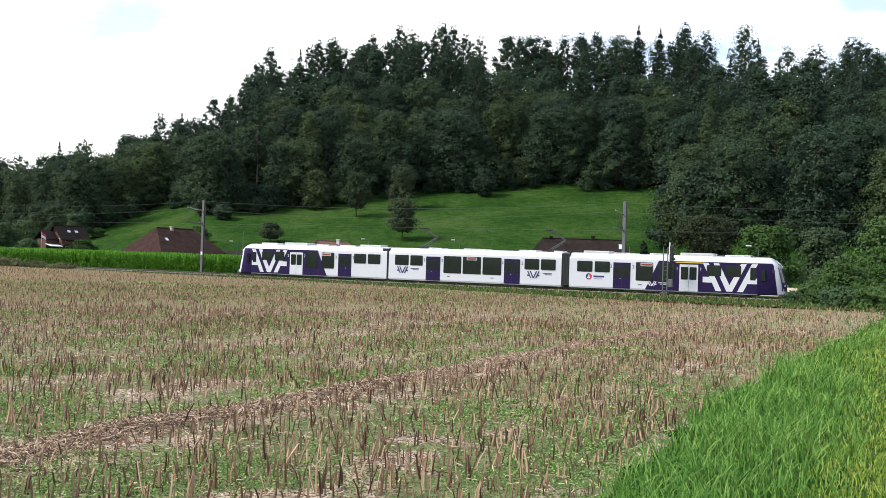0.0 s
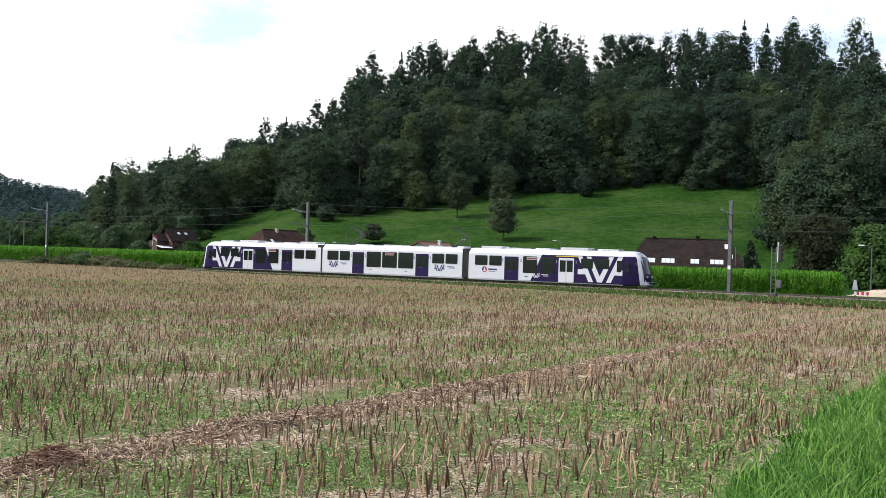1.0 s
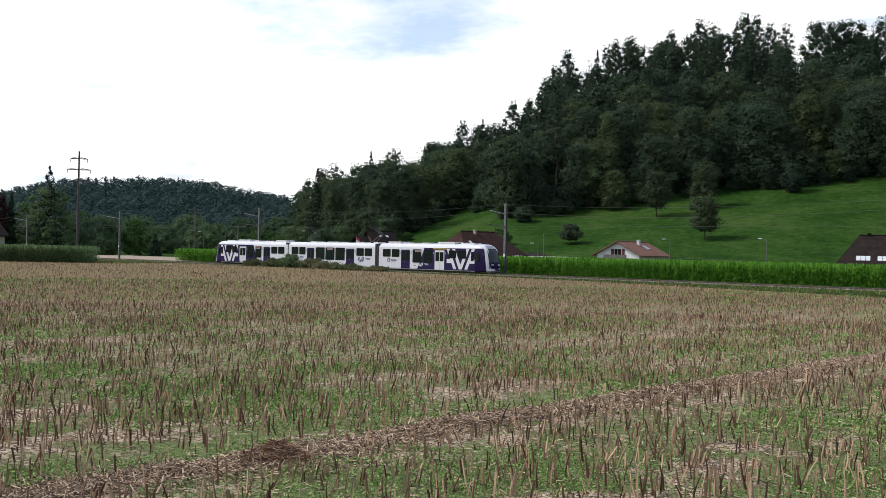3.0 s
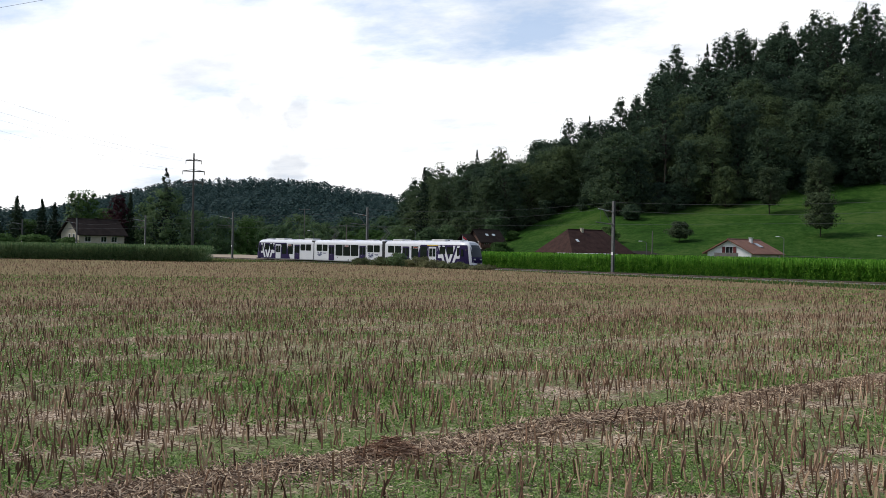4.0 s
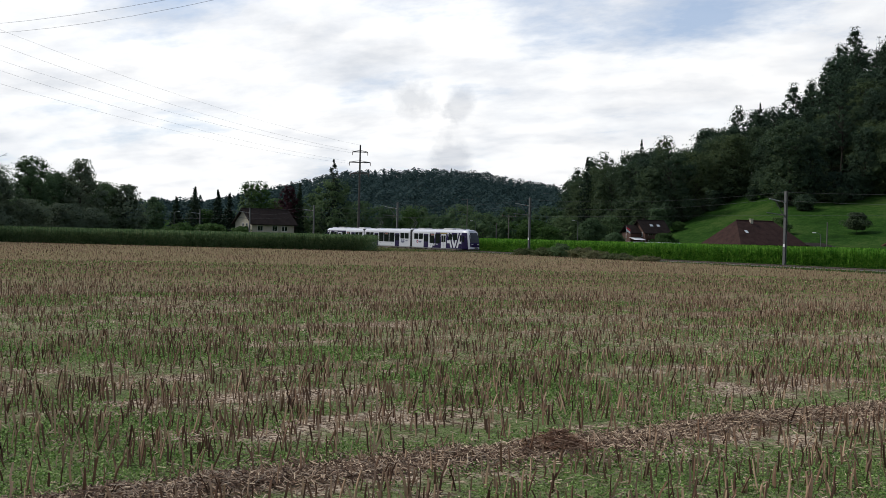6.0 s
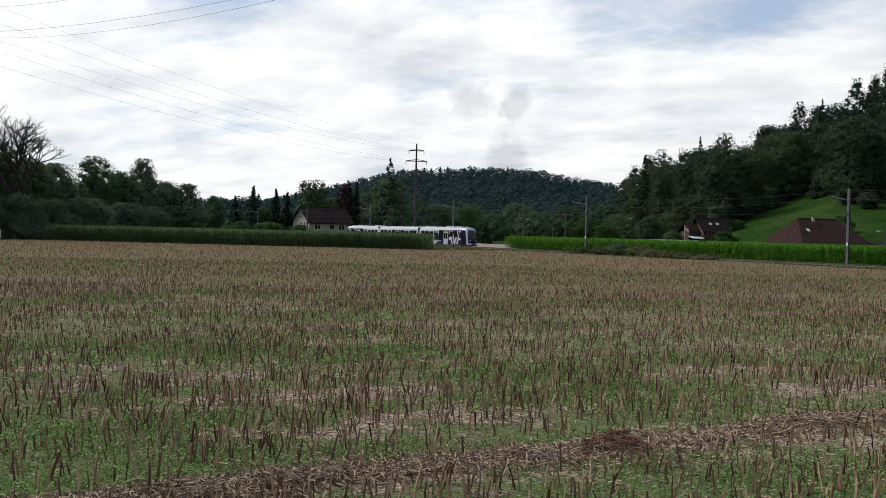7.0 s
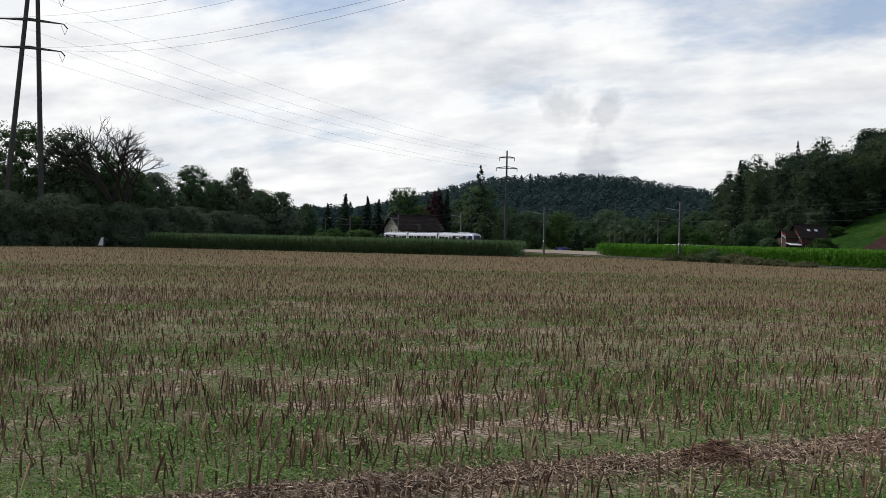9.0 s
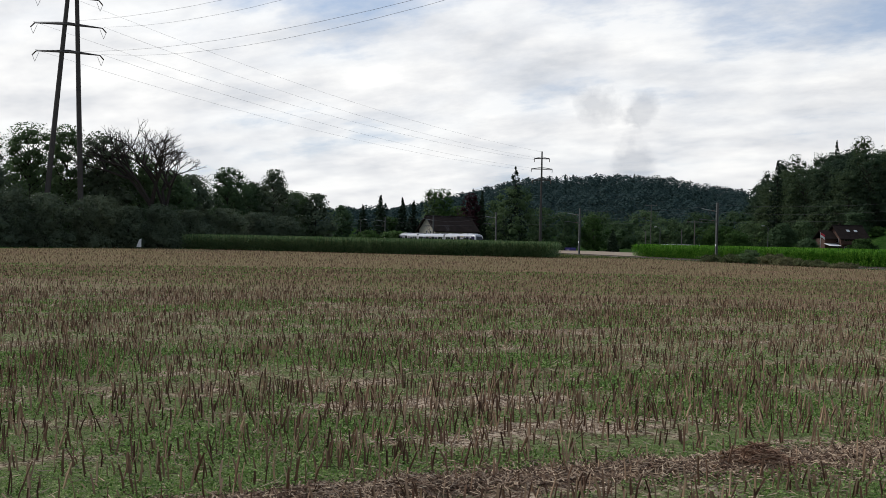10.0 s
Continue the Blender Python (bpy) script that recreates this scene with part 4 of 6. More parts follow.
def glyph(text, x, y, z, size, mat, parent):
    cu = bpy.data.curves.new("numeral", "FONT")
    cu.body, cu.size, cu.extrude, cu.align_x = text, size, 0.004, "CENTER"
    tmp = bpy.data.objects.new("numeral", cu)
    scene.collection.objects.link(tmp)
    me = bpy.data.meshes.new_from_object(tmp.evaluated_get(bpy.context.evaluated_depsgraph_get()))
    bpy.data.objects.remove(tmp)
    me.materials.clear()
    me.materials.append(mat)
    ob = new("numeral", me)
    ob.parent = parent
    ob.matrix_basis = pose(x, y, z, 90, 0, 180 if y > 0 else 0)
    return ob


def door(car, x0, x1, mat, glassy, z1=2.8):
    for sd in (1, -1):
        y = sd * (W + 0.002)
        d = part("door", panel(rect(x0, x1, 0.42, z1, 0.05), y, 0.02), mat, car)
        mid = (x0 + x1) / 2
        for a, b in ((x0 + 0.13, mid - 0.06), (mid + 0.06, x1 - 0.13)):
            part("door_window", panel(rect(a, b, 1.45, z1 - 0.22, 0.06), y + sd * 0.021, 0.006), M_GLASS, d)
        part("door_seam", panel(rect(mid - 0.012, mid + 0.012, 0.46, z1 - 0.04, 0.005), y + sd * 0.021, 0.003), M_BLACK, d)
        part("door_button", panel(rect(mid + 0.1, mid + 0.16, 1.28, 1.36, 0.02), y + sd * 0.021, 0.01), M_YELLOW if glassy else M_SILVER, d)


def windows(car, spans, z0, z1):
    for a, b in spans:
        for sd in (1, -1):
            part("window", panel(rect(a, b, z0, z1, 0.09), sd * (W + 0.018), 0.006), M_GLASS, car)


def bars(car, x0, x1, z, h, mat, rows=2):
    for sd in (1,):
        for i in range(rows):
            part("lettering", panel(rect(x0 + (0.0), x1 - i * 0.25 * (x1 - x0), z - i * h * 1.7, z - i * h * 1.7 + h, 0.01), sd * (W + 0.006), 0.004), mat, car)


def swoosh(car, x, z, s, mat, flip=1, y=None):
    """Slanting bars of the operator's mark, as plain shapes; x is its middle."""
    y = y or W + 0.016
    f = flip
    half = [[(-1.94, 1.0), (-1.53, 1.0), (-0.55, -1.0), (-0.96, -1.0)],
            [(-1.18, 1.0), (-0.78, 1.0), (0.0, -0.55), (0.0, -1.0), (-0.2, -1.0)],
            [(-1.91, -0.41), (-1.91, -0.01), (-1.45, -0.01), (-1.25, -0.41)]]
    shapes = half + [[(-u, v) for u, v in p] for p in half]
    for p in shapes:
        part("mark", panel([(x + f * a * s, z + b * s) for a, b in p], y, 0.004), mat, car)


def roof_boxes(car, spans):
    for a, b, h, hw in spans:
        part("roof_unit", box(a, b, -hw, hw, 3.45, 3.6 + h, 0.04), M_PAINT if h < 0.2 else M_ROOFGREY, car)
        for k in range(max(1, int((b - a) / 0.6))):
            x = a + 0.15 + k * 0.6
            part("vent", box(x, x + 0.4, hw - 0.1, hw + 0.012, 3.6 + h * 0.3, 3.6 + h * 0.8), M_SILVER, car)


def bogie(car, x):
    part("bogie_frame", box(x - 1.4, x + 1.4, -0.95, 0.95, 0.32, 0.5, 0.03), M_UNDER, car)
    for dx in (-0.9, 0.9):
        for sd in (1, -1):
            bm = bmesh.new()
            add_rod(bm, (x + dx, sd * 0.48, 0.53), (x + dx, sd * 0.6, 0.53), 0.35, 0.35, 18)
            part("wheel", bm, M_RAIL, car)
    for sd in (1, -1):
        part("axle_cover", box(x - 1.2, x + 1.2, sd * 0.98 - 0.06, sd * 0.98 + 0.06, 0.3, 0.52, 0.02), M_UNDER, car)


def pantograph(car, x, way):
    bm = bmesh.new()
    for y in (-0.35, 0.35):
        add_box(bm, x - 0.5, x + 0.5, y - 0.05, y + 0.05, 3.72, 3.8)
        add_rod(bm, (x, y, 3.8), (x + way * 1.5, y * 0.6, 4.75), 0.06, 0.05)
        add_rod(bm, (x + way * 1.5, y * 0.6, 4.75), (x - way * 0.1, y * 0.8, 5.62), 0.045, 0.035)
        add_box(bm, x - 0.1 - way * 0.1, x + 0.1 - way * 0.1, y * 1.1 - 0.12, y * 1.1 + 0.12, 3.58, 3.74)
    add_rod(bm, (x + way * 1.5, -0.3, 4.75), (x + way * 1.5, 0.3, 4.75), 0.03)
    part("pantograph", bm, M_BLACK, car, "raised dark steel pantograph")
    bm = bmesh.new()
    for dx in (-0.18, 0.18):
        add_rod(bm, (x - way * 0.1 + dx, -0.62, 5.66), (x - way * 0.1 + dx, 0.62, 5.66), 0.045)
        for sd in (1, -1):
            add_rod(bm, (x - way * 0.1 + dx, sd * 0.62, 5.66), (x - way * 0.1 + dx, sd * 0.85, 5.5), 0.02)
    part("contact_bow", bm, M_BLACK, car)


def end_car(train, flip):
    """An end car, built from its cab (x = 0) to its inner end (x = 19.6), then turned about for the other end."""
    car = part("carriage", hull(0.0, 19.55, True, False), M_PAINT, train, "white and purple low-floor end carriage with cab")
    car.data.materials.append(M_PURPLE)
    for sd in (1, -1):
        y = sd * (W + 0.001)
        part("livery_panel", panel([(2.2, 0.42), (12.2, 0.42), (10.95, 3.08), (2.2, 3.08)], y, 0.008), M_PURPLE, car, "dark purple side panel")
        part("cab_door", panel(rect(2.25, 2.95, 0.5, 2.85, 0.05), sd * (W + 0.01), 0.004), M_PURPLE, car)
        part("cab_door_window", panel(rect(2.36, 2.84, 1.6, 2.7, 0.06), sd * (W + 0.015), 0.006), M_GLASS, car)
        cab = part("cab_window", panel([(0.5, 0), (0.95, 0), (0.95, 0.95), (0.6, 0.95)], 0.0, 0.01), M_GLASS, car)
        cab.matrix_basis = Matrix.Translation((1.0, sd * 1.30, 1.6)) @ Matrix.Rotation(sd * 0.085, 4, "Z")
        s = 0.97
        swoosh(car, 4.6, 1.78, s * 1.27, M_PAINT, 1, sd * (W + 0.012))
        part("class_stripe", panel([(6.9, 2.93), (9.4, 2.93), (9.4, 3.02), (6.9, 3.02)], sd * (W + 0.012), 0.004), M_YELLOW, car) if flip else None
    windows(car, ((3.62, 5.14 - 0.1), (5.34, 6.63)), 1.85, 2.82)
    door(car, 7.38, 9.06, M_PAINT, True)
    windows(car, ((9.5, 11.0),), 1.2, 2.85)
    windows(car, ((11.5, 13.09),), 1.2, 2.88)
    for sd in (1, -1):
        part("display_frame", panel(rect(11.55, 12.65, 2.54, 2.8, 0.03), sd * (W + 0.025), 0.004), M_SILVER, car)
        part("display", panel(rect(11.61, 12.59, 2.59, 2.75, 0.02), sd * (W + 0.03), 0.004), LED, car)
    door(car, 13.6, 15.24, M_PURPLE, False)
    windows(car, ((15.57, 17.05), (17.27, 18.78)), 1.85, 2.85)
    num = "1" if flip else "2"
    for x, tx, mat in ((7.15, num, M_PAINT), (9.28, num, M_PAINT), (13.32, "2", M_NAVY), (15.45, "2", M_NAVY)):
        for sd in (1, -1):
            glyph(tx, x, sd * (W + 0.014), 2.3, 0.42, mat, car)
    bm = bmesh.new()
    add_rod(bm, (17.6, W, 1.42), (17.6, W + 0.012, 1.42), 0.3, 0.3, 20)
    part("round_mark", bm, M_NAVY, car, "red and navy round mark")
    half = [(17.6 - 0.28 * math.sin(k * math.pi / 8), 1.42 - 0.28 * math.cos(k * math.pi / 8)) for k in range(9)]
    part("mark_half", panel(half, W + 0.013, 0.004), M_RED, car)
    part("mark_wedge", panel([(17.76, 1.24), (17.44, 1.24), (17.6, 1.64)], W + 0.018, 0.004), M_PAINT, car)
    bars(car, 16.1, 17.15, 1.36, 0.16, M_NAVY, 1)
    bars(car, 16.3, 17.1, 1.2, 0.04, M_NAVY, 1)
    swoosh(car, 11.55, 0.98, 0.22, M_PAINT)
    bars(car, 10.2, 11.0, 1.05, 0.07, M_SILVER, 2)
    bars(car, 12.5, 12.85, 0.8, 0.07, M_BLACK, 1)
    # the front
    part("windscreen", hull_front(0.03, 1.5, 3.12, 0.88), M_SCREEN, car, "curved dark windscreen")
    part("front_mask", hull_front(0.012, 0.75, 1.5, 0.9), M_PURPLE, car)
    for sd in (1, -1):
        part("headlight", box(-0.02, 0.06, sd * 0.55 - 0.16, sd * 0.55 + 0.16, 1.12, 1.3, 0.02), M_SILVER, car, "silver-rimmed headlight")
        part("mirror_camera", box(0.75, 0.95, sd * 1.42 - 0.06, sd * 1.42 + 0.06, 2.3, 2.55, 0.02), M_BLACK, car)
    part("coupler", rods(((-0.55, 0, 0.62), (0.4, 0, 0.62), 0.1), ((-0.62, -0.2, 0.62), (-0.62, 0.2, 0.62), 0.09)), M_BLACK, car)
    part("snow_plough", box(-0.05, 0.5, -0.95, 0.95, 0.25, 0.45, 0.03), M_UNDER, car)
    roof_boxes(car, ((3.0, 5.2, 0.16, 0.7), (6.2, 9.2, 0.25, 0.75), (10.4, 12.0, 0.12, 0.8), (13.4, 15.4, 0.1, 0.8), (15.9, 18.4, 0.22, 0.75)))
    part("roof_cable", rods(((2.6, 0.3, 3.66), (6.0, 0.3, 3.7), 0.05)), M_BLACK, car)
    part("underframe", box(2.4, 19.3, -1.1, 1.1, 0.26, 0.45, 0.02), M_UNDER, car)
    bogie(car, 4.2)
    bogie(car, 16.6)
    if flip:
        car.matrix_basis = pose(0, 0, 0)
    else:
        car.matrix_basis = pose(59.1, 0, 0, 0, 0, 180)
    return car


def hull_front(out, z0, z1, k):
    """A curved plate that follows the nose between two heights."""
    bm = bmesh.new()
    rows = []
    for i in range(5):
        z = z0 + (z1 - z0) * i / 4
        row = []
        ln = 0.0 if z < 1.25 else (z - 1.25) * 0.28 + max(0, z - 2.7) ** 2 * 0.9
        for j in range(-4, 5):
            f = math.sqrt(max(0, 1 - (abs(j) / 4 * 0.55) ** 2))
            yy = W * k * (j / 4) * 0.74
            row.append(bm.verts.new((ln - out + (1 - f) * 0.9, yy, z)))
        rows.append(row)
    for a, b in zip(rows, rows[1:]):
        for i in range(len(a) - 1):
            bm.faces.new((a[i], a[i + 1], b[i + 1], b[i]))
    r = bmesh.ops.extrude_face_region(bm, geom=list(bm.faces))
    bmesh.ops.translate(bm, verts=[v for v in r["geom"] if isinstance(v, bmesh.types.BMVert)], vec=(0.1, 0, 0))
    bmesh.ops.recalc_face_normals(bm, faces=list(bm.faces))
    return bm


def middle_car(train):
    car = part("carriage", hull(20.35, 39.3, False, False), M_PAINT, train, "white low-floor middle carriage")
    windows(car, ((20.94, 22.44), (22.62, 24.14), (35.32, 36.76), (36.96, 38.56)), 1.85, 2.88)
    windows(car, ((26.59, 28.6), (28.79, 30.78), (30.96, 32.93)), 1.2, 2.9)
    for sd in (1, -1):
        part("display_frame", panel(rect(29.25, 30.35, 2.56, 2.82, 0.03), sd * (W + 0.025), 0.004), M_SILVER, car)
        part("display", panel(rect(29.31, 30.29, 2.61, 2.77, 0.02), sd * (W + 0.03), 0.004), LED, car)
    door(car, 24.61, 26.29, M_PURPLE, False)
    door(car, 33.31, 34.93, M_PURPLE, False)
    for x in (24.37, 26.45, 33.1, 35.12):
        for sd in (1, -1):
            glyph("2", x, sd * (W + 0.014), 2.3, 0.42, M_NAVY, car)
    for x in (23.2, 37.65):
        swoosh(car, x, 1.38, 0.34, M_NAVY)
        bars(car, x - 1.9, x - 0.95, 1.5, 0.07, M_NAVY, 2)
    for x in (27.4, 32.2):
        bars(car, x, x + 0.3, 0.85, 0.07, M_BLACK, 1)
    for x in (22.7, 36.7):
        bogie(car, x)
    part("underframe", box(20.5, 39.1, -1.1, 1.1, 0.26, 0.45, 0.02), M_UNDER, car)
    roof_boxes(car, ((20.6, 21.4, 0.12, 0.7), (23.2, 25.0, 0.12, 0.8), (28.6, 31.0, 0.1, 0.85), (33.5, 35.0, 0.1, 0.7)))
    pantograph(car, 22.0, -1)
    pantograph(car, 35.9, -1)
    for x0, x1 in ((19.5, 20.4), (39.25, 40.1)):
        bm = bmesh.new()
        for k in range(6):
            a = x0 + (x1 - x0) * k / 6
            add_box(bm, a, a + (x1 - x0) / 7, -1.28, 1.28, 0.5, 3.5)
        add_box(bm, x0, x1, -1.22, 1.22, 0.55, 3.44)
        part("bellows", bm, M_RUBBER, car, "black rubber gangway bellows")
    return car


def build_train():
    train = empty("train", "white and purple three-car regional train running on the track", "train", Matrix())
    end_car(train, True)
    middle_car(train)
    end_car(train, False)
    return train


TRAIN = build_train()


# ---- houses ----
M_TILE = worn("brown_roof_tiles", (0.022, 0.0155, 0.013), 0.9, 0, 0.6, 0.8, 3, 0.8, 0.1)
M_TILE_RED = worn("weathered_red_tiles", (0.04, 0.021, 0.017), 0.9, 0, 0.5, 0.8, 3, 0.8, 0.1)
M_TILE_ORANGE = worn("orange_roof_tiles", (0.17, 0.085, 0.06), 0.85, 0, 0.35, 0.8, 6, 0.6, 0.2)
M_PLASTER = worn("pale_plaster", (0.36, 0.33, 0.255), 0.9, 0, 0.12, 1.0, 20, 0.1)
M_PLASTER_W = worn("white_plaster", (0.72, 0.72, 0.70), 0.9, 0, 0.08, 1.0, 20, 0.1)
M_WOOD = worn("brown_boards", (0.08, 0.04, 0.028), 0.8, 0, 0.35, 1.0, 10, 0.4)
M_WOODGREY = worn("weathered_boards", (0.12, 0.11, 0.10), 0.85, 0, 0.35, 1.0, 10, 0.4)
M_SHUTTER = worn("dark_red_shutter", (0.12, 0.02, 0.02), 0.7, 0, 0.2, 2, 20, 0.1)
M_CONCRETE = worn("concrete", (0.07, 0.062, 0.056), 0.85, 0, 0.3, 0.8, 12, 0.2)
M_SAND = worn("gravel_heap", (0.42, 0.34, 0.25), 0.95, 0, 0.25, 1.0, 12, 0.8)
M_DRY = worn("dry_field", (0.26, 0.2, 0.14), 0.95, 0, 0.3, 0.5, 4, 0.5)
M_SKYLIGHT = worn("roof_light_glass", (0.55, 0.57, 0.58), 0.2, 0, 0.1, 2, 20, 0, 0.6)
M_TARP = worn("turquoise_sheet", (0.12, 0.4, 0.36), 0.5, 0, 0.1, 2, 20, 0)


def solid(verts, faces, down):
    """Faces with a thickness, pushed along the way down."""
    bm = bmesh.new()
    vs = [bm.verts.new(v) for v in verts]
    for f in faces:
        bm.faces.new([vs[i] for i in f])
    r = bmesh.ops.extrude_face_region(bm, geom=list(bm.faces))
    bmesh.ops.translate(bm, verts=[v for v in r["geom"] if isinstance(v, bmesh.types.BMVert)], vec=down)
    bmesh.ops.recalc_face_normals(bm, faces=list(bm.faces))
    return bm


def house(name, label, az, rng_m, turn, L, Wd, eave, ridge, hip, wall_mat, roof_mat, drop=1.0, over=0.7, half=0.0):
    """A house whose ridge runs along its x. hip: how far the ridge ends stand in; half: height of a half hip."""
    x, y = polar(az, rng_m)
    ob = empty(name, label, "house", Matrix.Translation((float(x), float(y), float(land(x, y)))) @ Matrix.Rotation(radians(az + turn), 4, "Z"))
    a, b = L / 2, Wd / 2
    bm = bmesh.new()
    lo = [bm.verts.new((sx * a, sy * b, -drop)) for sx, sy in ((-1, -1), (1, -1), (1, 1), (-1, 1))]
    hi = [bm.verts.new((sx * a, sy * b, eave)) for sx, sy in ((-1, -1), (1, -1), (1, 1), (-1, 1))]
    for i in range(4):
        j = (i + 1) % 4
        bm.faces.new((lo[i], lo[j], hi[j], hi[i]))
    if hip == 0:
        for i, j, sx in ((1, 2, 1), (3, 0, -1)):
            t = bm.verts.new((sx * a, 0, ridge - 0.25))
            bm.faces.new((hi[i], hi[j], t))
    bm.faces.new(lo[::-1])
    bmesh.ops.recalc_face_normals(bm, faces=list(bm.faces))
    part("wall", bm, wall_mat, ob)
    A, B = a + over, b + over
    ze = eave - over * (ridge - eave) / b * 0.8
    V = [(-A, -B, ze), (A, -B, ze), (A, B, ze), (-A, B, ze), (-A + hip, 0, ridge), (A - hip, 0, ridge)]
    F = [(0, 1, 5, 4), (2, 3, 4, 5)]
    if hip:
        F += [(1, 2, 5), (3, 0, 4)]
    part("roof", solid(V, F, (0, 0, -0.22)), roof_mat, ob)
    part("ridge_cap", rods(((-A + hip, 0, ridge), (A - hip, 0, ridge), 0.14)), roof_mat, ob)
    return ob


def window_on(ob, face, u, z, w, h, L, Wd, shutters=None):
    """A window on a wall: face is f (front, -y), e (end, -x)."""
    if face == "f":
        m = pose(u, -Wd / 2, z)
    else:
        m = pose(-L / 2, u, z, 0, 0, -90)
    win = part("window", box(-w / 2 - 0.08, w / 2 + 0.08, -0.05, 0.05, -0.08, h + 0.08), M_WHITE, ob)
    win.matrix_basis = m
    part("pane", box(-w / 2, -0.04, -0.062, -0.04, 0, h), M_GLASS, win)
    part("pane", box(0.04, w / 2, -0.062, -0.04, 0, h), M_GLASS, win)
    if shutters:
        for sd in (-1, 1):
            part("shutter", box(sd * (w * 0.8) - w * 0.22, sd * (w * 0.8) + w * 0.22, -0.09, -0.055, -0.05, h + 0.05), shutters, win)


def on_roof(ob, x, f, w, l, Wd, eave, ridge, mat, name="roof_light"):
    """A light lying on the front slope, f of the way up."""
    b = Wd / 2
    sl = math.atan2(ridge - eave, b)
    bm = box(-w / 2, w / 2, -l / 2, l / 2, 0.02, 0.1)
    p = part(name, bm, mat, ob)
    p.matrix_basis = Matrix.Translation((x, -b * (1 - f), eave + (ridge - eave) * f + 0.06)) @ Matrix.Rotation(sl, 4, "X")
    return p


def chimney(ob, x, y, z, h=1.2, mat=None):
    bm = box(x - 0.3, x + 0.3, y - 0.3, y + 0.3, z - 0.8, z + h, 0.02)
    add_box(bm, x - 0.38, x + 0.38, y - 0.38, y + 0.38, z + h, z + h + 0.1)
    part("chimney", bm, mat or M_TILE, ob)


def build_houses():
    # the long barn by the maize
    L, Wd, e, r = 20.0, 12.0, 2.5, 7.2
    ob = house("barn", "long low barn with a brown hipped tile roof", -7.35, 195, 0, L, Wd, e, r, 3.6, M_WOODGREY, M_TILE)
    for x, n in ((-6.3, 3), (-3.0, 3), (1.9, 2), (5.2, 3)):
        for k in range(n):
            on_roof(ob, x + k * 0.75 - 0.7, 0.14, 0.68, 1.2, Wd, e, r, M_SKYLIGHT)
    on_roof(ob, 7.0, 0.72, 0.8, 1.3, Wd, e, r, M_SKYLIGHT)
    on_roof(ob, 7.5, 0.35, 0.8, 1.1, Wd, e, r, M_SKYLIGHT)
    chimney(ob, 2.0, 0.0, 7.1, 0.6)
    chimney(ob, -5.5, 0.0, 7.1, 0.35)
    part("vent_pipe", rods(((8.3, -5.9, 2.0), (8.3, -5.9, 6.0), 0.07)), M_STEEL, ob)
    # the farmhouse under the meadow
    L, Wd, e, r = 17.0, 12.0, 2.9, 7.7
    ob = house("farmhouse", "farmhouse with a steep hipped reddish tile roof", 14.1, 250, 40, L, Wd, e, r, 4.2, M_PLASTER, M_TILE_RED, over=0.9)
    for y in (-2.6, -0.9, 0.8):
        window_on(ob, "e", y, 1.0, 1.2, 1.2, L, Wd)
    for x in (-6.0, -3.5, 2.0, 4.5):
        window_on(ob, "f", x, 1.0, 1.1, 1.2, L, Wd)
    chimney(ob, -1.5, -0.6, 7.2, 0.8, M_PLASTER)
    on_roof(ob, -5.0, 0.45, 0.7, 0.9, Wd, e, r, M_SKYLIGHT)
    part("lean_to_roof", solid([(8.6, -9.5, 2.2), (15.5, -9.5, 2.2), (15.5, -4.5, 3.1), (8.6, -4.5, 3.1)], [(0, 1, 2, 3)], (0, 0, -0.2)), M_TILE, ob)
    part("lean_to_wall", box(8.8, 15.2, -9.0, -5.0, -1, 2.2), M_WOODGREY, ob)
    part("sheet", box(-9.6, -9.4, 1.5, 4.0, 0.8, 2.0), M_TARP, ob, "turquoise tarpaulin")
    # the chalet
    L, Wd, e, r = 9.5, 8.0, 5.0, 8.6
    ob = house("chalet", "brown timber chalet with white window frames", 19.35, 310, 34, L, Wd, e, r, 0.0, M_WOOD, M_TILE, over=0.9)
    for z in (0.6, 3.2):
        for x in (-2.6, 2.2):
            window_on(ob, "f", x, z, 1.5, 1.5, L, Wd)
        for y in (-1.8, 1.6):
            window_on(ob, "e", y, z, 1.2, 1.4, L, Wd)
    for x in (-1.0, 1.8):
        on_roof(ob, x, 0.5, 1.1, 0.9, Wd, e, r, M_SKYLIGHT)
    chimney(ob, -2.5, 0.4, 8.3, 0.8)
    part("porch_wall", box(-9.0, -4.75, -1.5, 4.0, -1, 4.4), M_WOOD, ob)
    part("porch_roof", solid([(-9.6, -2.3, 4.3), (-4.0, -2.3, 4.3), (-4.0, 1.2, 6.9), (-9.6, 1.2, 6.9), (-4.0, 4.7, 4.3), (-9.6, 4.7, 4.3)], [(0, 1, 2, 3), (3, 2, 4, 5)], (0, 0, -0.2)), M_TILE, ob)
    part("terrace", box(-11.0, -4.75, -5.0, -1.5, -1, 1.1), M_WOODGREY, ob)
    part("awning", solid([(-9.5, -5.0, 2.2), (-5.0, -5.0, 2.2), (-5.0, -1.6, 2.9), (-9.5, -1.6, 2.9)], [(0, 1, 2, 3)], (0, 0, -0.06)), M_PLASTER_W, ob, "white awning")
    part("balcony", box(-4.75, 4.75, -5.0, -4.05, 2.7, 2.85), M_WOOD, ob)
    part("railing", box(-4.75, 4.75, -5.02, -4.96, 2.85, 3.7), M_WOOD, ob)
    ob.scale = (0.82, 0.82, 0.88)
    # the white house
    L, Wd, e, r = 12.0, 9.6, 3.2, 5.7
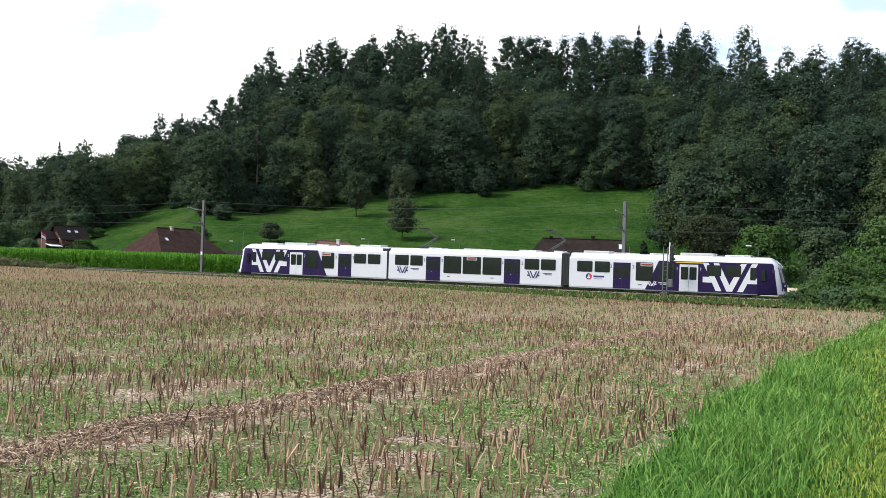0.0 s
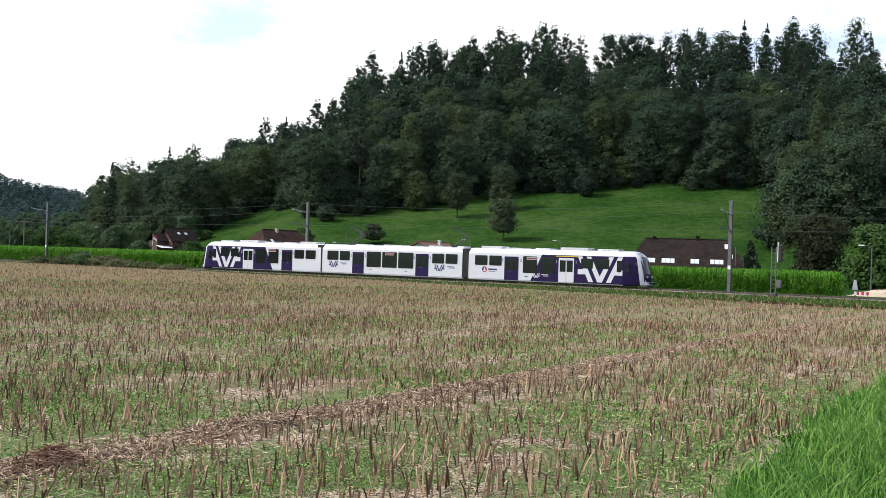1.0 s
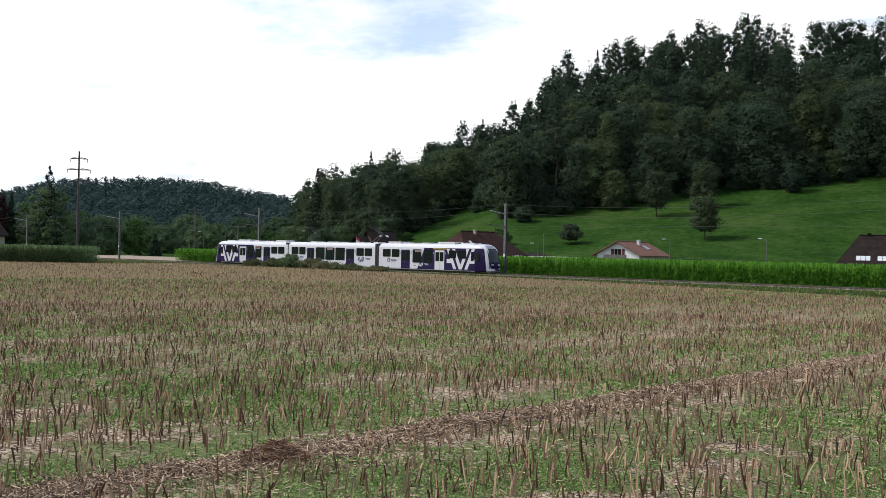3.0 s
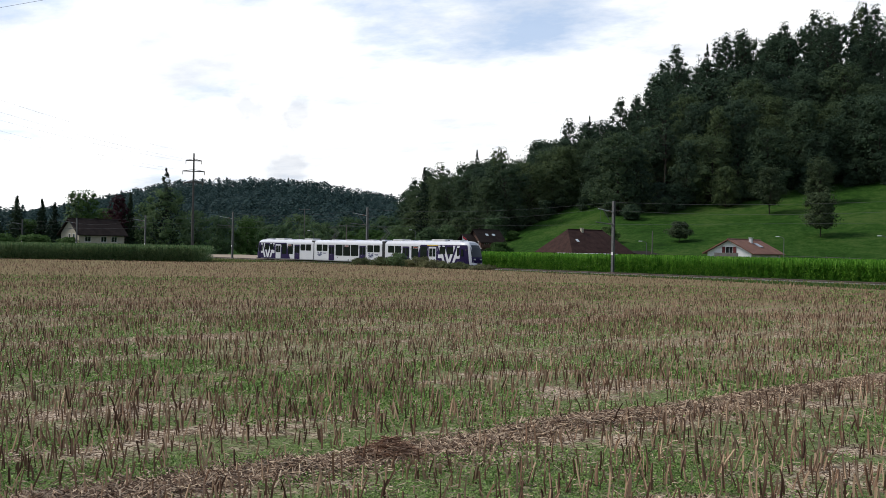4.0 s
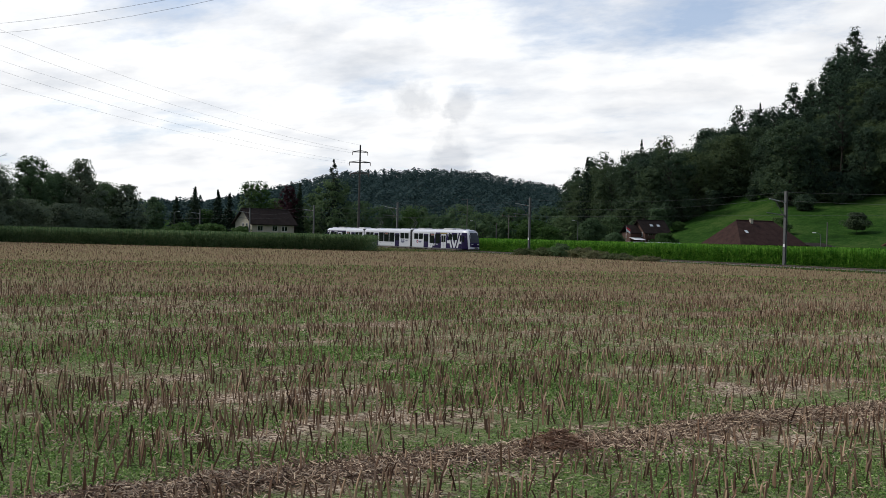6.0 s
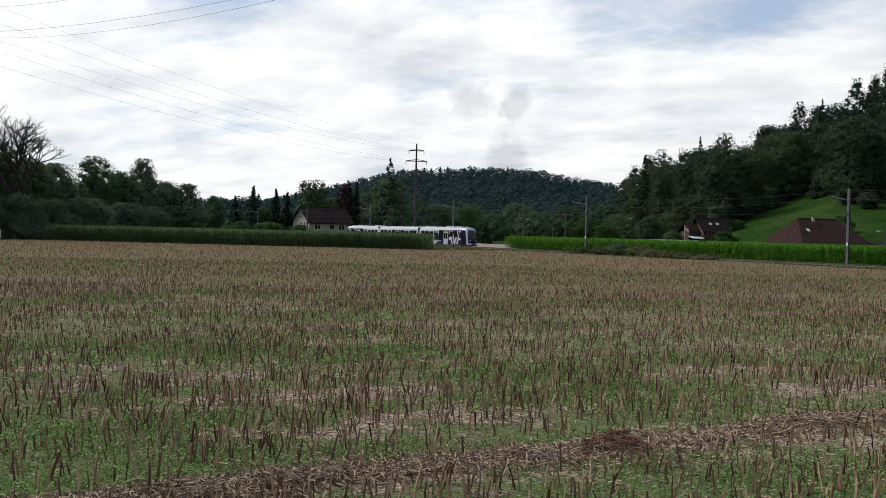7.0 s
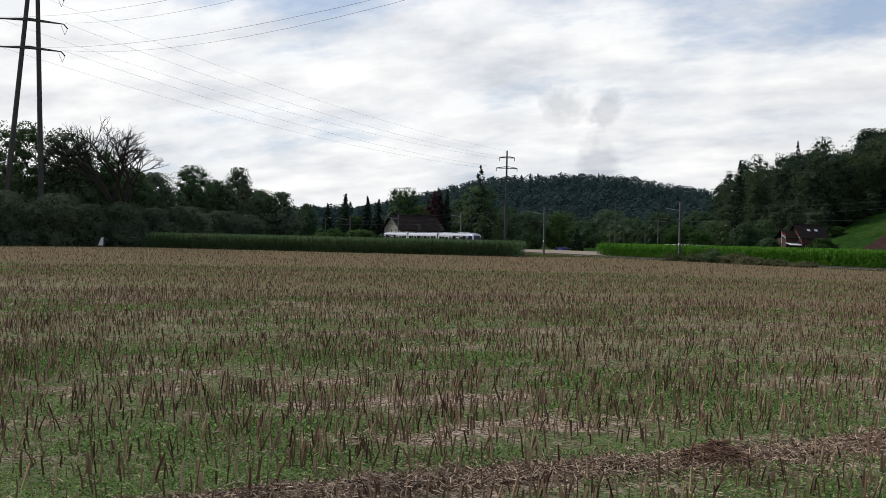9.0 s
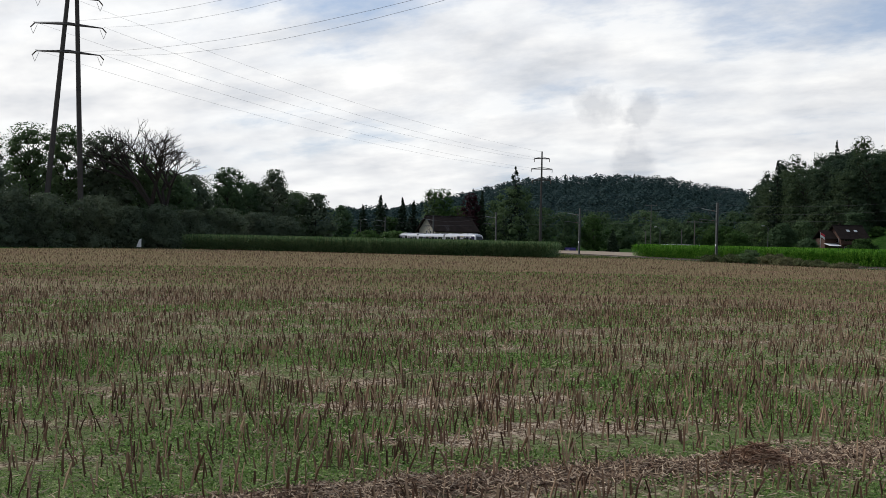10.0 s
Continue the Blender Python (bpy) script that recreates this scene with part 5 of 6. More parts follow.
    ob = house("white_house", "white plastered house with an orange tile roof and balcony", 5.95, 225, 62, L, Wd, e, r, 0.0, M_PLASTER_W, M_TILE_ORANGE, over=0.8)
    window_on(ob, "e", 0.0, 2.4, 1.5, 1.7, L, Wd, M_SHUTTER)
    for y in (-3.2, -0.6, 3.0):
        window_on(ob, "e", y, 0.3, 1.5, 1.4, L, Wd)
    window_on(ob, "f", -2.0, 0.8, 1.2, 1.3, L, Wd)
    part("balcony", box(-7.2, -6.0, -2.6, 2.6, 1.9, 2.05), M_WOODGREY, ob)
    part("railing", box(-7.24, -7.18, -2.6, 2.6, 2.05, 2.95), M_WOODGREY, ob)
    chimney(ob, 0.5, -1.2, 5.2, 0.8, M_SKYLIGHT)
    on_roof(ob, 1.5, 0.5, 1.4, 1.6, Wd, e, r, M_SKYLIGHT)
    # the villa behind the ripe maize
    L, Wd, e, r = 13.5, 8.6, 5.0, 8.7
    ob = house("villa", "cream house with a dark brown half-hipped roof", 39.75, 300, 32, L, Wd, e, r, 0.0, M_PLASTER, M_TILE, over=0.8)
    for y in (-1.8, 0.2):
        window_on(ob, "e", y, 3.2, 0.7, 1.4, L, Wd)
    for x in (-4.2, 0.5, 3.6):
        window_on(ob, "f", x, 2.7, 1.6, 1.3, L, Wd)
    chimney(ob, 1.0, 0.0, 8.0, 0.9)


build_houses()


# ---- masts and wires ----
def lattice_free_tower(x, y, turn):
    """A tall twin-leg concrete mast with cross arms."""
    ob = empty("power_pylon", "tall dark twin-leg power pylon with cross arms", "pylon", Matrix.Translation((x, y, 0)) @ Matrix.Rotation(turn, 4, "Z"), "power pylons")
    for foot, top in ((-3.45, 0.5), (2.45, 0.8)):
        part("leg", rods(((foot, 0, -0.5), (top, 0, 48.0), 0.46, 0.3), sides=10), M_CONCRETE, ob)
    for z, h in ((30.3, 4.7), (34.6, 5.0), (38.9, 4.4)):
        bm = bmesh.new()
        for sd in (1, -1):
            add_rod(bm, (0, 0.35, z + 0.35), (sd * h, 0, z - 0.1), 0.16, 0.08)
            add_rod(bm, (0, -0.35, z), (sd * h, 0, z - 0.1), 0.16, 0.08)
        part("cross_arm", bm, M_CONCRETE, ob)
        for sd in (1, -1):
            part("insulator", rods(((sd * h, 0, z - 0.1), (sd * (h + 0.6), 0.9, z - 0.6), 0.1, 0.1), sides=8), M_CERAMIC, ob)
            part("jumper", rods(((sd * (h + 0.6), 0.9, z - 0.6), (sd * (h + 0.2), 0.3, z - 1.7), 0.03), ((sd * (h + 0.2), 0.3, z - 1.7), (sd * h * 0.92, -0.4, z - 0.4), 0.03)), M_WIRE, ob)
    return ob


def mast_pylon(x, y, turn):
    ob = empty("power_mast", "slim dark power mast with two cross arms", "pylon", Matrix.Translation((x, y, 0)) @ Matrix.Rotation(turn, 4, "Z"), "power pylons")
    part("pole", rods(((0, 0, -0.5), (0, 0, 27.3), 0.42, 0.2), sides=10), M_CONCRETE, ob)
    for z, h in ((25.3, 2.1), (22.4, 2.9), (19.3, 2.5)):
        bm = rods(((-h, 0, z), (h, 0, z), 0.14), ((-h, 0, z + 0.05), (0, 0, z + 0.5), 0.07), ((h, 0, z + 0.05), (0, 0, z + 0.5), 0.07))
        part("cross_arm", bm, M_CONCRETE, ob)
        for sd in (1, -1):
            part("insulator", rods(((sd * h, 0, z), (sd * h, 0.3, z - 0.9), 0.09), sides=8), M_CERAMIC, ob)
    return ob


def build_power_line():
    ax, ay = (float(v) for v in polar(59.45, 178))
    bx, by = (float(v) for v in polar(34.82, 300))
    cx, cy = 60.0, 40.0
    near = lattice_free_tower(ax, ay, radians(59.45))
    copy_thing(near, Matrix.Translation((cx, cy, 0)) @ Matrix.Rotation(radians(-60), 4, "Z"))
    mast_pylon(bx, by, radians(34.8))
    ca, sa = math.cos(radians(59.45)), math.sin(radians(59.45))
    cb, sb = math.cos(radians(34.8)), math.sin(radians(34.8))
    lab = "long thin power cable between the pylons"
    for z, h, zb, hb in ((30.4, 4.9, 22.0, 2.9), (34.7, 5.2, 25.0, 2.1)):
        for sd in (1, -1):
            a = (ax + sd * h * ca, ay + sd * h * sa, z)
            wire("power_cable", a, (bx + sd * hb * cb, by + sd * hb * sb, zb), 2.6, 0.015, lab, 16, "power cables")
            wire("power_cable", a, (cx + sd * h * 0.5, cy - sd * h * 0.87, z + 2), 8.8, 0.015, lab, 24, "power cables")
    wire("power_cable", (ax, ay, 39.0), (bx, by, 27.2), 2.6, 0.014, lab, 16, "power cables")


build_power_line()


def wood_pole(az, r, top_el, label, lamp=0, arm=0):
    x, y = (float(v) for v in polar(az, r))
    z = float(land(x, y))
    h = EYE + r * math.tan(radians(top_el)) - z
    ob = empty("street_lamp" if lamp else "wooden_pole", label, "lamp" if lamp else "pole", Matrix.Translation((x, y, z)) @ Matrix.Rotation(radians(az), 4, "Z"), "street lamps" if lamp else "line poles")
    part("pole", rods(((0, 0, -0.3), (0, 0, h), 0.12 if not lamp else 0.09, 0.09 if not lamp else 0.06), sides=8), M_STEEL if lamp else M_WOODGREY, ob)
    if lamp:
        part("arm", rods(((0, 0, h), (-lamp * 0.5, 0, h + 0.35), 0.05), ((-lamp * 0.5, 0, h + 0.35), (-lamp * 1.2, 0, h + 0.4), 0.05)), M_STEEL, ob)
        part("lantern", box(-lamp * 1.2 - 0.35, -lamp * 1.2 + 0.35, -0.15, 0.15, h + 0.32, h + 0.46, 0.03), M_WHITE, ob, "pale flat lantern")
    if arm:
        part("cross_arm", rods(((-arm, 0, h - 0.3), (arm, 0, h - 0.3), 0.06)), M_STEEL, ob)
        for sd in (-1, 1):
            part("insulator", rods(((sd * arm * 0.9, 0, h - 0.3), (sd * arm * 0.9, 0, h), 0.06)), M_CERAMIC, ob)


for _az, _r, _el, _arm in ((27.46, 270, 0.73, 0.0), (29.3, 265, 0.6, 0.0), (29.04, 290, 2.0, 1.5), (26.82, 235, 1.2, 1.6), (10.6, 230, 1.15, 0.0)):
    wood_pole(_az, _r, _el, "slim grey line pole standing behind the maize", 0, _arm)
for _az, _r, _el, _sd in ((23.14, 275, 0.9, 1), (28.56, 280, 0.75, 1), (44.4, 300, 0.85, -1), (-16.4, 140, 1.05, 1), (-0.85, 200, 0.95, 1), (10.9, 215, 0.5, 1), (4.0, 215, 0.85, 1)):
    wood_pole(_az, _r, _el, "thin grey street lamp with a flat lantern", _sd)


def build_signal():
    p, h = rail_at(-5.5, 2.6)
    ob = empty("railway_signal", "railway signal on a narrow lattice mast beside the track", "signal", Matrix.Translation(p) @ Matrix.Rotation(radians(h), 4, "Z"))
    bm = bmesh.new()
    for dx in (-0.2, 0.2):
        add_box(bm, dx - 0.04, dx + 0.04, -0.04, 0.04, -0.2, 4.3)
    part("mast", bm, M_STEEL, ob)
    for i in range(11):
        part("rung", rods(((-0.2, 0, 0.3 + i * 0.38), (0.2, 0, 0.3 + i * 0.38), 0.02), sides=4), M_STEEL, ob)
    part("foot", box(-0.35, 0.35, -0.3, 0.3, -0.2, 0.25, 0.03), M_CONCRETE, ob)
    part("signal_head", box(-0.72, -0.38, -0.2, 0.1, 2.95, 4.45, 0.08), M_BLACK, ob, "black signal head")
    part("rim", box(-0.4, -0.33, -0.12, 0.12, 2.95, 4.7, 0.02), M_WHITE, ob)
    for z in (3.25, 3.7, 4.15):
        part("hood", rods(((-0.72, -0.05, z), (-0.86, -0.05, z), 0.1), sides=10), M_BLACK, ob)
    part("cabinet", box(-0.75, -0.35, 0.05, 0.35, 0.75, 1.45, 0.03), M_STEEL, ob, "pale grey cabinet")


build_signal()


# ---- small things by the road ----
def build_roadside():
    x, y = (float(v) for v in polar(-17.6, 112))
    rng = np.random.default_rng(4)
    bm = bmesh.new()
    n, m = 26, 7
    rings = []
    for i in range(m):
        f = i / (m - 1)
        rings.append([bm.verts.new((math.cos(k * math.tau / n) * 4.6 * (1 - f) ** 0.7 + rng.normal(0, 0.12), math.sin(k * math.tau / n) * 2.6 * (1 - f) ** 0.7 + rng.normal(0, 0.1), f * 0.95 + rng.normal(0, 0.05) - 0.05)) for k in range(n)])
    for a, b in zip(rings, rings[1:]):
        for k in range(n):
            bm.faces.new((a[k], a[(k + 1) % n], b[(k + 1) % n], b[k]))
    ob = part("gravel_heap", bm, M_SAND, None, "low heap of sand-coloured gravel beside the track")
    tagged(ob, category="gravel")
    ob.matrix_basis = Matrix.Translation((x, y, 0)) @ Matrix.Rotation(radians(-17), 4, "Z")
    x, y = (float(v) for v in polar(-15.95, 103))
    br = empty("barrier", "red and white striped road barrier board", "barrier", Matrix.Translation((x, y, 0)) @ Matrix.Rotation(radians(-15), 4, "Z"))
    for k in range(6):
        part("stripe", box(-1.0 + k * 0.34, -0.66 + k * 0.34, -0.03, 0.03, 0.35, 0.75), M_RED if k % 2 else M_WHITE, br)
    for dx in (-0.8, 0.9):
        part("leg", box(dx - 0.04, dx + 0.04, 0.03, 0.08, -0.1, 0.8), M_STEEL, br)
    br.scale = (0.6, 0.6, 0.75)
    x, y = (float(v) for v in polar(-15.65, 103.5))
    sg = empty("road_sign", "grey back of a pointed road sign", "sign", Matrix.Translation((x, y, 0)) @ Matrix.Rotation(radians(-15), 4, "Z"))
    part("plate", extruded([(-0.4, 1.0), (0.4, 1.0), (0.15, 2.3), (-0.15, 2.3)], -0.02, 0.02), M_SILVER, sg)
    part("post", rods(((0, 0.05, -0.1), (0, 0.05, 2.2), 0.04)), M_STEEL, sg)
    sg.scale = (0.65, 0.65, 0.7)
    # the flag by the chalet
    x, y = (float(v) for v in polar(20.6, 300))
    fl = empty("flag", "red and white flag on a white pole", "flag", Matrix.Translation((x, y, 0)) @ Matrix.Rotation(radians(20), 4, "Z"))
    part("pole", rods(((0, 0, -0.2), (0, 0, 6.3), 0.05)), M_WHITE, fl)
    for k, mt in enumerate((M_RED, M_WHITE)):
        part("cloth", solid([(0.05, 0, 6.2 - k * 0.6), (0.6, 0.1, 5.9 - k * 0.6), (1.1, 0, 5.5 - k * 0.6), (1.1, 0, 4.9 - k * 0.6), (0.6, 0.1, 5.3 - k * 0.6), (0.05, 0, 5.6 - k * 0.6)], [(0, 1, 4, 5), (1, 2, 3, 4)], (0, 0.02, 0)), mt, fl)
    # the fence below the meadow
    fe = empty("fence", "weathered grey wooden fence below the meadow", "fence", Matrix())
    pts = [polar(a, 238 - abs(a - 3) * 0.8) for a in np.arange(0.3, 12.2, 0.55)]
    P = [Vector((float(a), float(b), float(land(a, b)))) for a, b in pts]
    for p in P:
        part("post", box(p.x - 0.06, p.x + 0.06, p.y - 0.06, p.y + 0.06, p.z - 0.2, p.z + 1.15), M_WOODGREY, fe)
    for p, q in zip(P, P[1:]):
        for z in (0.45, 0.95):
            part("rail", rods((p + Vector((0, 0, z)), q + Vector((0, 0, z)), 0.06), sides=4), M_WOODGREY, fe)
    # pale field and white board at the left
    bm = bmesh.new()
    pp = [rail_at(131, -5)[0], rail_at(205, -5)[0], rail_at(215, -40)[0], rail_at(150, -40)[0]]
    bm.faces.new([bm.verts.new((p.x, p.y, 0.05)) for p in pp])
    tagged(part("pale_field", bm, M_DRY, None), "pale dry harvested strip beyond the track", "field", kind="structure")
    x, y = (float(v) for v in polar(55.9, 172))
    sg = empty("notice_board", "small white notice board at the field edge", "sign", Matrix.Translation((x, y, 0)) @ Matrix.Rotation(radians(56), 4, "Z"))
    part("board", extruded([(-0.3, 0.2), (0.45, 0.2), (0.45, 1.5), (0.1, 1.35)], -0.05, 0.05), M_WHITE, sg)
    part("post", rods(((0.3, 0.08, -0.2), (0.3, 0.08, 1.3), 0.04)), M_STEEL, sg)
    # straw heap on the swath
    rng = random.Random(9)
    bm = bmesh.new()
    for i in range(1300):
        a, r = rng.uniform(0, math.tau), abs(rng.gauss(0, 0.22))
        z = 0.04 + max(0.0, 0.33 - r * 0.5) * rng.uniform(0.1, 1.0)
        c = Vector((math.cos(a) * r * 1.25, math.sin(a) * r, z))
        b = rng.uniform(0, math.tau)
        d = Vector((math.cos(b), math.sin(b), rng.uniform(-0.35, 0.35))) * rng.uniform(0.06, 0.2)
        add_rod(bm, c - d, c + d, rng.uniform(0.003, 0.007), None, 3)
    hp = part("straw_heap", bm, M_HEAP, None, "small tangled heap of dry straw on the stubble")
    tagged(hp, category="straw heap")
    hp.matrix_basis = Matrix.Translation((-5.55, 11.75, 0.02)) @ Matrix.Rotation(0.5, 4, "Z") @ Matrix.Diagonal((0.68, 0.66, 0.72, 1))
    core = bmesh.new()
    bmesh.ops.create_icosphere(core, subdivisions=3, radius=1)
    for v in core.verts:
        k = 1 + 0.25 * noise.noise(v.co * 3)
        v.co = Vector((v.co.x * 0.3 * k, v.co.y * 0.24 * k, max(-0.05, v.co.z * 0.2 * k)))
    part("core", core, M_UNDER, hp)


build_roadside()


# ---- trees and bushes outside the wood ----
def single(kind, az, r, h, w, label, mat, seed, bare=0.1, clumps=30, leaves=3200, size=0.34, base=None, group=""):
    x, y = (float(v) for v in polar(az, r))
    z = float(land(x, y)) if base is None else base
    ob = spruce_tree(seed, h, w, leaves) if kind == "spruce" else round_tree(seed, h, w, bare, clumps, leaves, size, mat)
    ob.matrix_basis = Matrix.Translation((x, y, z))
    if kind == "bush":
        ob.name = "bush"
    return tagged(ob, label, "bush" if kind == "bush" else "tree", group)


def ray_ground(az, el, r0=200.0, r1=430.0):
    """Where the line of sight at that height meets the slope."""
    for r in np.arange(r0, r1, 1.0):
        x, y = polar(az, r)
        if land(x, y) >= EYE + r * math.tan(radians(el)):
            return float(r)
    return r1


def build_trees():
    # on the meadow: az, foot's height, top's height, width
    for i, (az, e0, e1, w, lab) in enumerate(((4.7, 2.1, 4.5, 9.0, "lone fruit tree on the meadow slope"), (2.3, 2.6, 5.0, 9.0, "round tree on the meadow near the wood"), (2.25, 0.95, 3.2, 8.5, "spreading dark tree on the lower meadow"),
                                              (9.2, 0.6, 1.65, 6.0, "small round fruit tree at the meadow's foot"), (12.9, 0.35, 1.35, 5.5, "small green tree beside the farmhouse"), (-2.1, 3.4, 4.9, 7.0, "bushy tree at the upper meadow edge"),
                                              (6.9, 2.4, 4.5, 10.0, "broad tree at the upper meadow edge"), (17.9, 0.55, 1.0, 4.0, "small round tree beside the chalet"), (11.7, 1.7, 2.5, 6.0, "dark bush under the wood"))):
        r = ray_ground(az, e0)
        single("tree", az, r, r * (math.tan(radians(e1)) - math.tan(radians(e0))), w, lab, (M_MEADOWTREE, M_MEADOWTREE, M_MEADOWTREE, M_MEADOWTREE, M_BUSH, M_LEAF, M_LEAF, M_BUSH, M_LEAF)[i], 100 + i, 0.22 if i in (0, 2, 3) else 0.05, 34, 4200, 0.3)
    for i, (az, r, h, w) in enumerate(((-11.9, 262, 15, 13), (-12.6, 252, 17, 13), (-13.3, 246, 17, 13))):
        single("tree", az, r, h, w, "dark green broad-leaved tree at the foot of the wood", M_LEAF, 400 + i, 0.0, 40, 3000, 0.5)
    single("spruce", -10.6, 175, 7.0, 4.0, "young dark spruce beside the barn", None, 120, leaves=1600)
    single("tree", -13.9, 185, 11.5, 11.5, "olive green rounded tree beyond the maize", M_OLIVE, 121, 0.0, 40, 5200, 0.36)
    single("tree", -16.7, 150, 8.6, 9.5, "bright green leafy tree behind the street lamp", M_BUSH, 122, 0.0, 40, 5200, 0.33)
    single("tree", -19.5, 165, 9.0, 9.0, "dark green tree beside the wood", M_LEAF, 123, 0.0, 36, 4200, 0.36)
    single("tree", -22.6, 120, 8.5, 8.0, "green leafy tree at the verge", M_BUSH, 124, 0.0, 36, 4200, 0.3)
    single("tree", -25.5, 125, 9.5, 9.0, "green leafy tree at the verge", M_LEAF, 125, 0.0, 36, 4200, 0.3)
    for i, (az, r, h, w) in enumerate(((-19.7, 92, 2.7, 4.0), (-20.3, 89, 3.4, 4.2), (-21.2, 90, 2.9, 4.4), (-22.6, 86, 4.6, 5.4), (-24.2, 86, 5.0, 5.5), (-19.0, 91, 1.3, 2.6), (-20.6, 84, 1.4, 4.0), (-22.4, 82, 1.6, 4.5), (-18.3, 91, 0.8, 2.4))):
        single("bush", az, r, h, w, "grey-green willow bush on the railway verge" if i % 2 else "dense green shrub on the railway verge", M_BUSH if i % 2 else M_LEAF2, 130 + i, -0.05, 30, 3600, 0.145)
    # brambles in front of the track
    for i, (s, d, h, w) in enumerate(((80, 4.6, 1.3, 4.4), (84, 5.2, 1.8, 3.6), (88, 4.8, 1.1, 4.4), (93, 5.2, 0.8, 4.2), (76, 5.2, 0.8, 4.5), (71, 5.5, 0.6, 4.5), (66, 5.6, 0.5, 3.6))):
        p = rail_at(s, d)[0]
        ob = round_tree(150 + i, h, w, -0.1, 20, 1600, 0.17, M_REED if i != 1 else M_LEAF2)
        ob.name = "bush"
        ob.matrix_basis = Matrix.Translation((p.x, p.y, 0))
        tagged(ob, "low tangled brown-green bramble bush beside the track", "bush", "brambles")
    # the copse at the left
    for i, (az, r, h, w, mat) in enumerate(((63.5, 178, 17, 11, 0), (61.2, 184, 19.0, 9, 0), (59.4, 190, 19.5, 9, 0), (57.6, 186, 18.3, 10, 0), (55.9, 190, 15.5, 9, 0), (54.3, 195, 13.0, 8, 0), (53.2, 215, 13.5, 9, 0),
                                            (51.4, 235, 16.3, 9.5, 0), (50.3, 245, 14.0, 9, 0), (49.0, 245, 16.8, 8.5, 0), (47.9, 255, 12.5, 8, 0), (65.5, 176, 16, 10, 0))):
        single("tree", az, r, h * 1.03, w * 1.12, "tall dark green tree in the copse by the field", M_LEAF2 if i % 3 else M_WILLOW, 170 + i, -0.02, 48, 9000, 0.27, group="copse")
    for i, (az, r, h, w) in enumerate(((62.4, 168, 8.5, 10), (60.4, 170, 8.0, 9), (58.0, 174, 8.0, 9), (56.4, 176, 6.5, 8), (54.8, 178, 7.0, 8), (53.3, 188, 6.5, 8), (51.5, 215, 7.5, 9), (49.8, 220, 7.0, 9), (48.4, 230, 6.5, 8))):
        single("bush", az, r, h, w, "dense grey-green willow bush at the field edge", M_WILLOW, 190 + i, -0.05, 40, 6500, 0.21, group="copse")
    fill = random.Random(31)
    for i in range(16):
        az = 46.8 + i * 1.15
        single("tree", az, (205 if az > 53 else 262) + fill.uniform(-8, 8), fill.uniform(12, 16), fill.uniform(9, 12), "dense green tree in the copse by the field", M_LEAF2 if i % 2 else M_WILLOW, 300 + i, -0.02, 36, 3000, 0.44, group="copse")
    ob = dead_tree(7, 24, 0.95, 6)
    x, y = (float(v) for v in polar(55.3, 181))
    ob.matrix_basis = Matrix.Translation((x, y, 0))
    tagged(ob, "bare dead tree with forked twisted branches", "tree")
    ob = dead_tree(12, 21, 1.15, 6)
    x, y = (float(v) for v in polar(54.6, 184))
    ob.matrix_basis = Matrix.Translation((x, y, 0))
    tagged(ob, "smaller bare dead tree with drooping twigs", "tree")
    # spruces that stand out on the skyline: azimuth, distance, height of the top
    for i, (az, r, el, w) in enumerate(((22.7, 405, 4.4, 10.0), (19.9, 440, 5.3, 11.0), (7.95, 440, 10.8, 9.0), (-16.1, 435, 11.7, 9.0))):
        x, y = polar(az, r)
        single("spruce", az, r, EYE + r * math.tan(radians(el)) - float(land(x, y)), w, "tall dark spruce standing above the forest", None, 500 + i, leaves=2600)
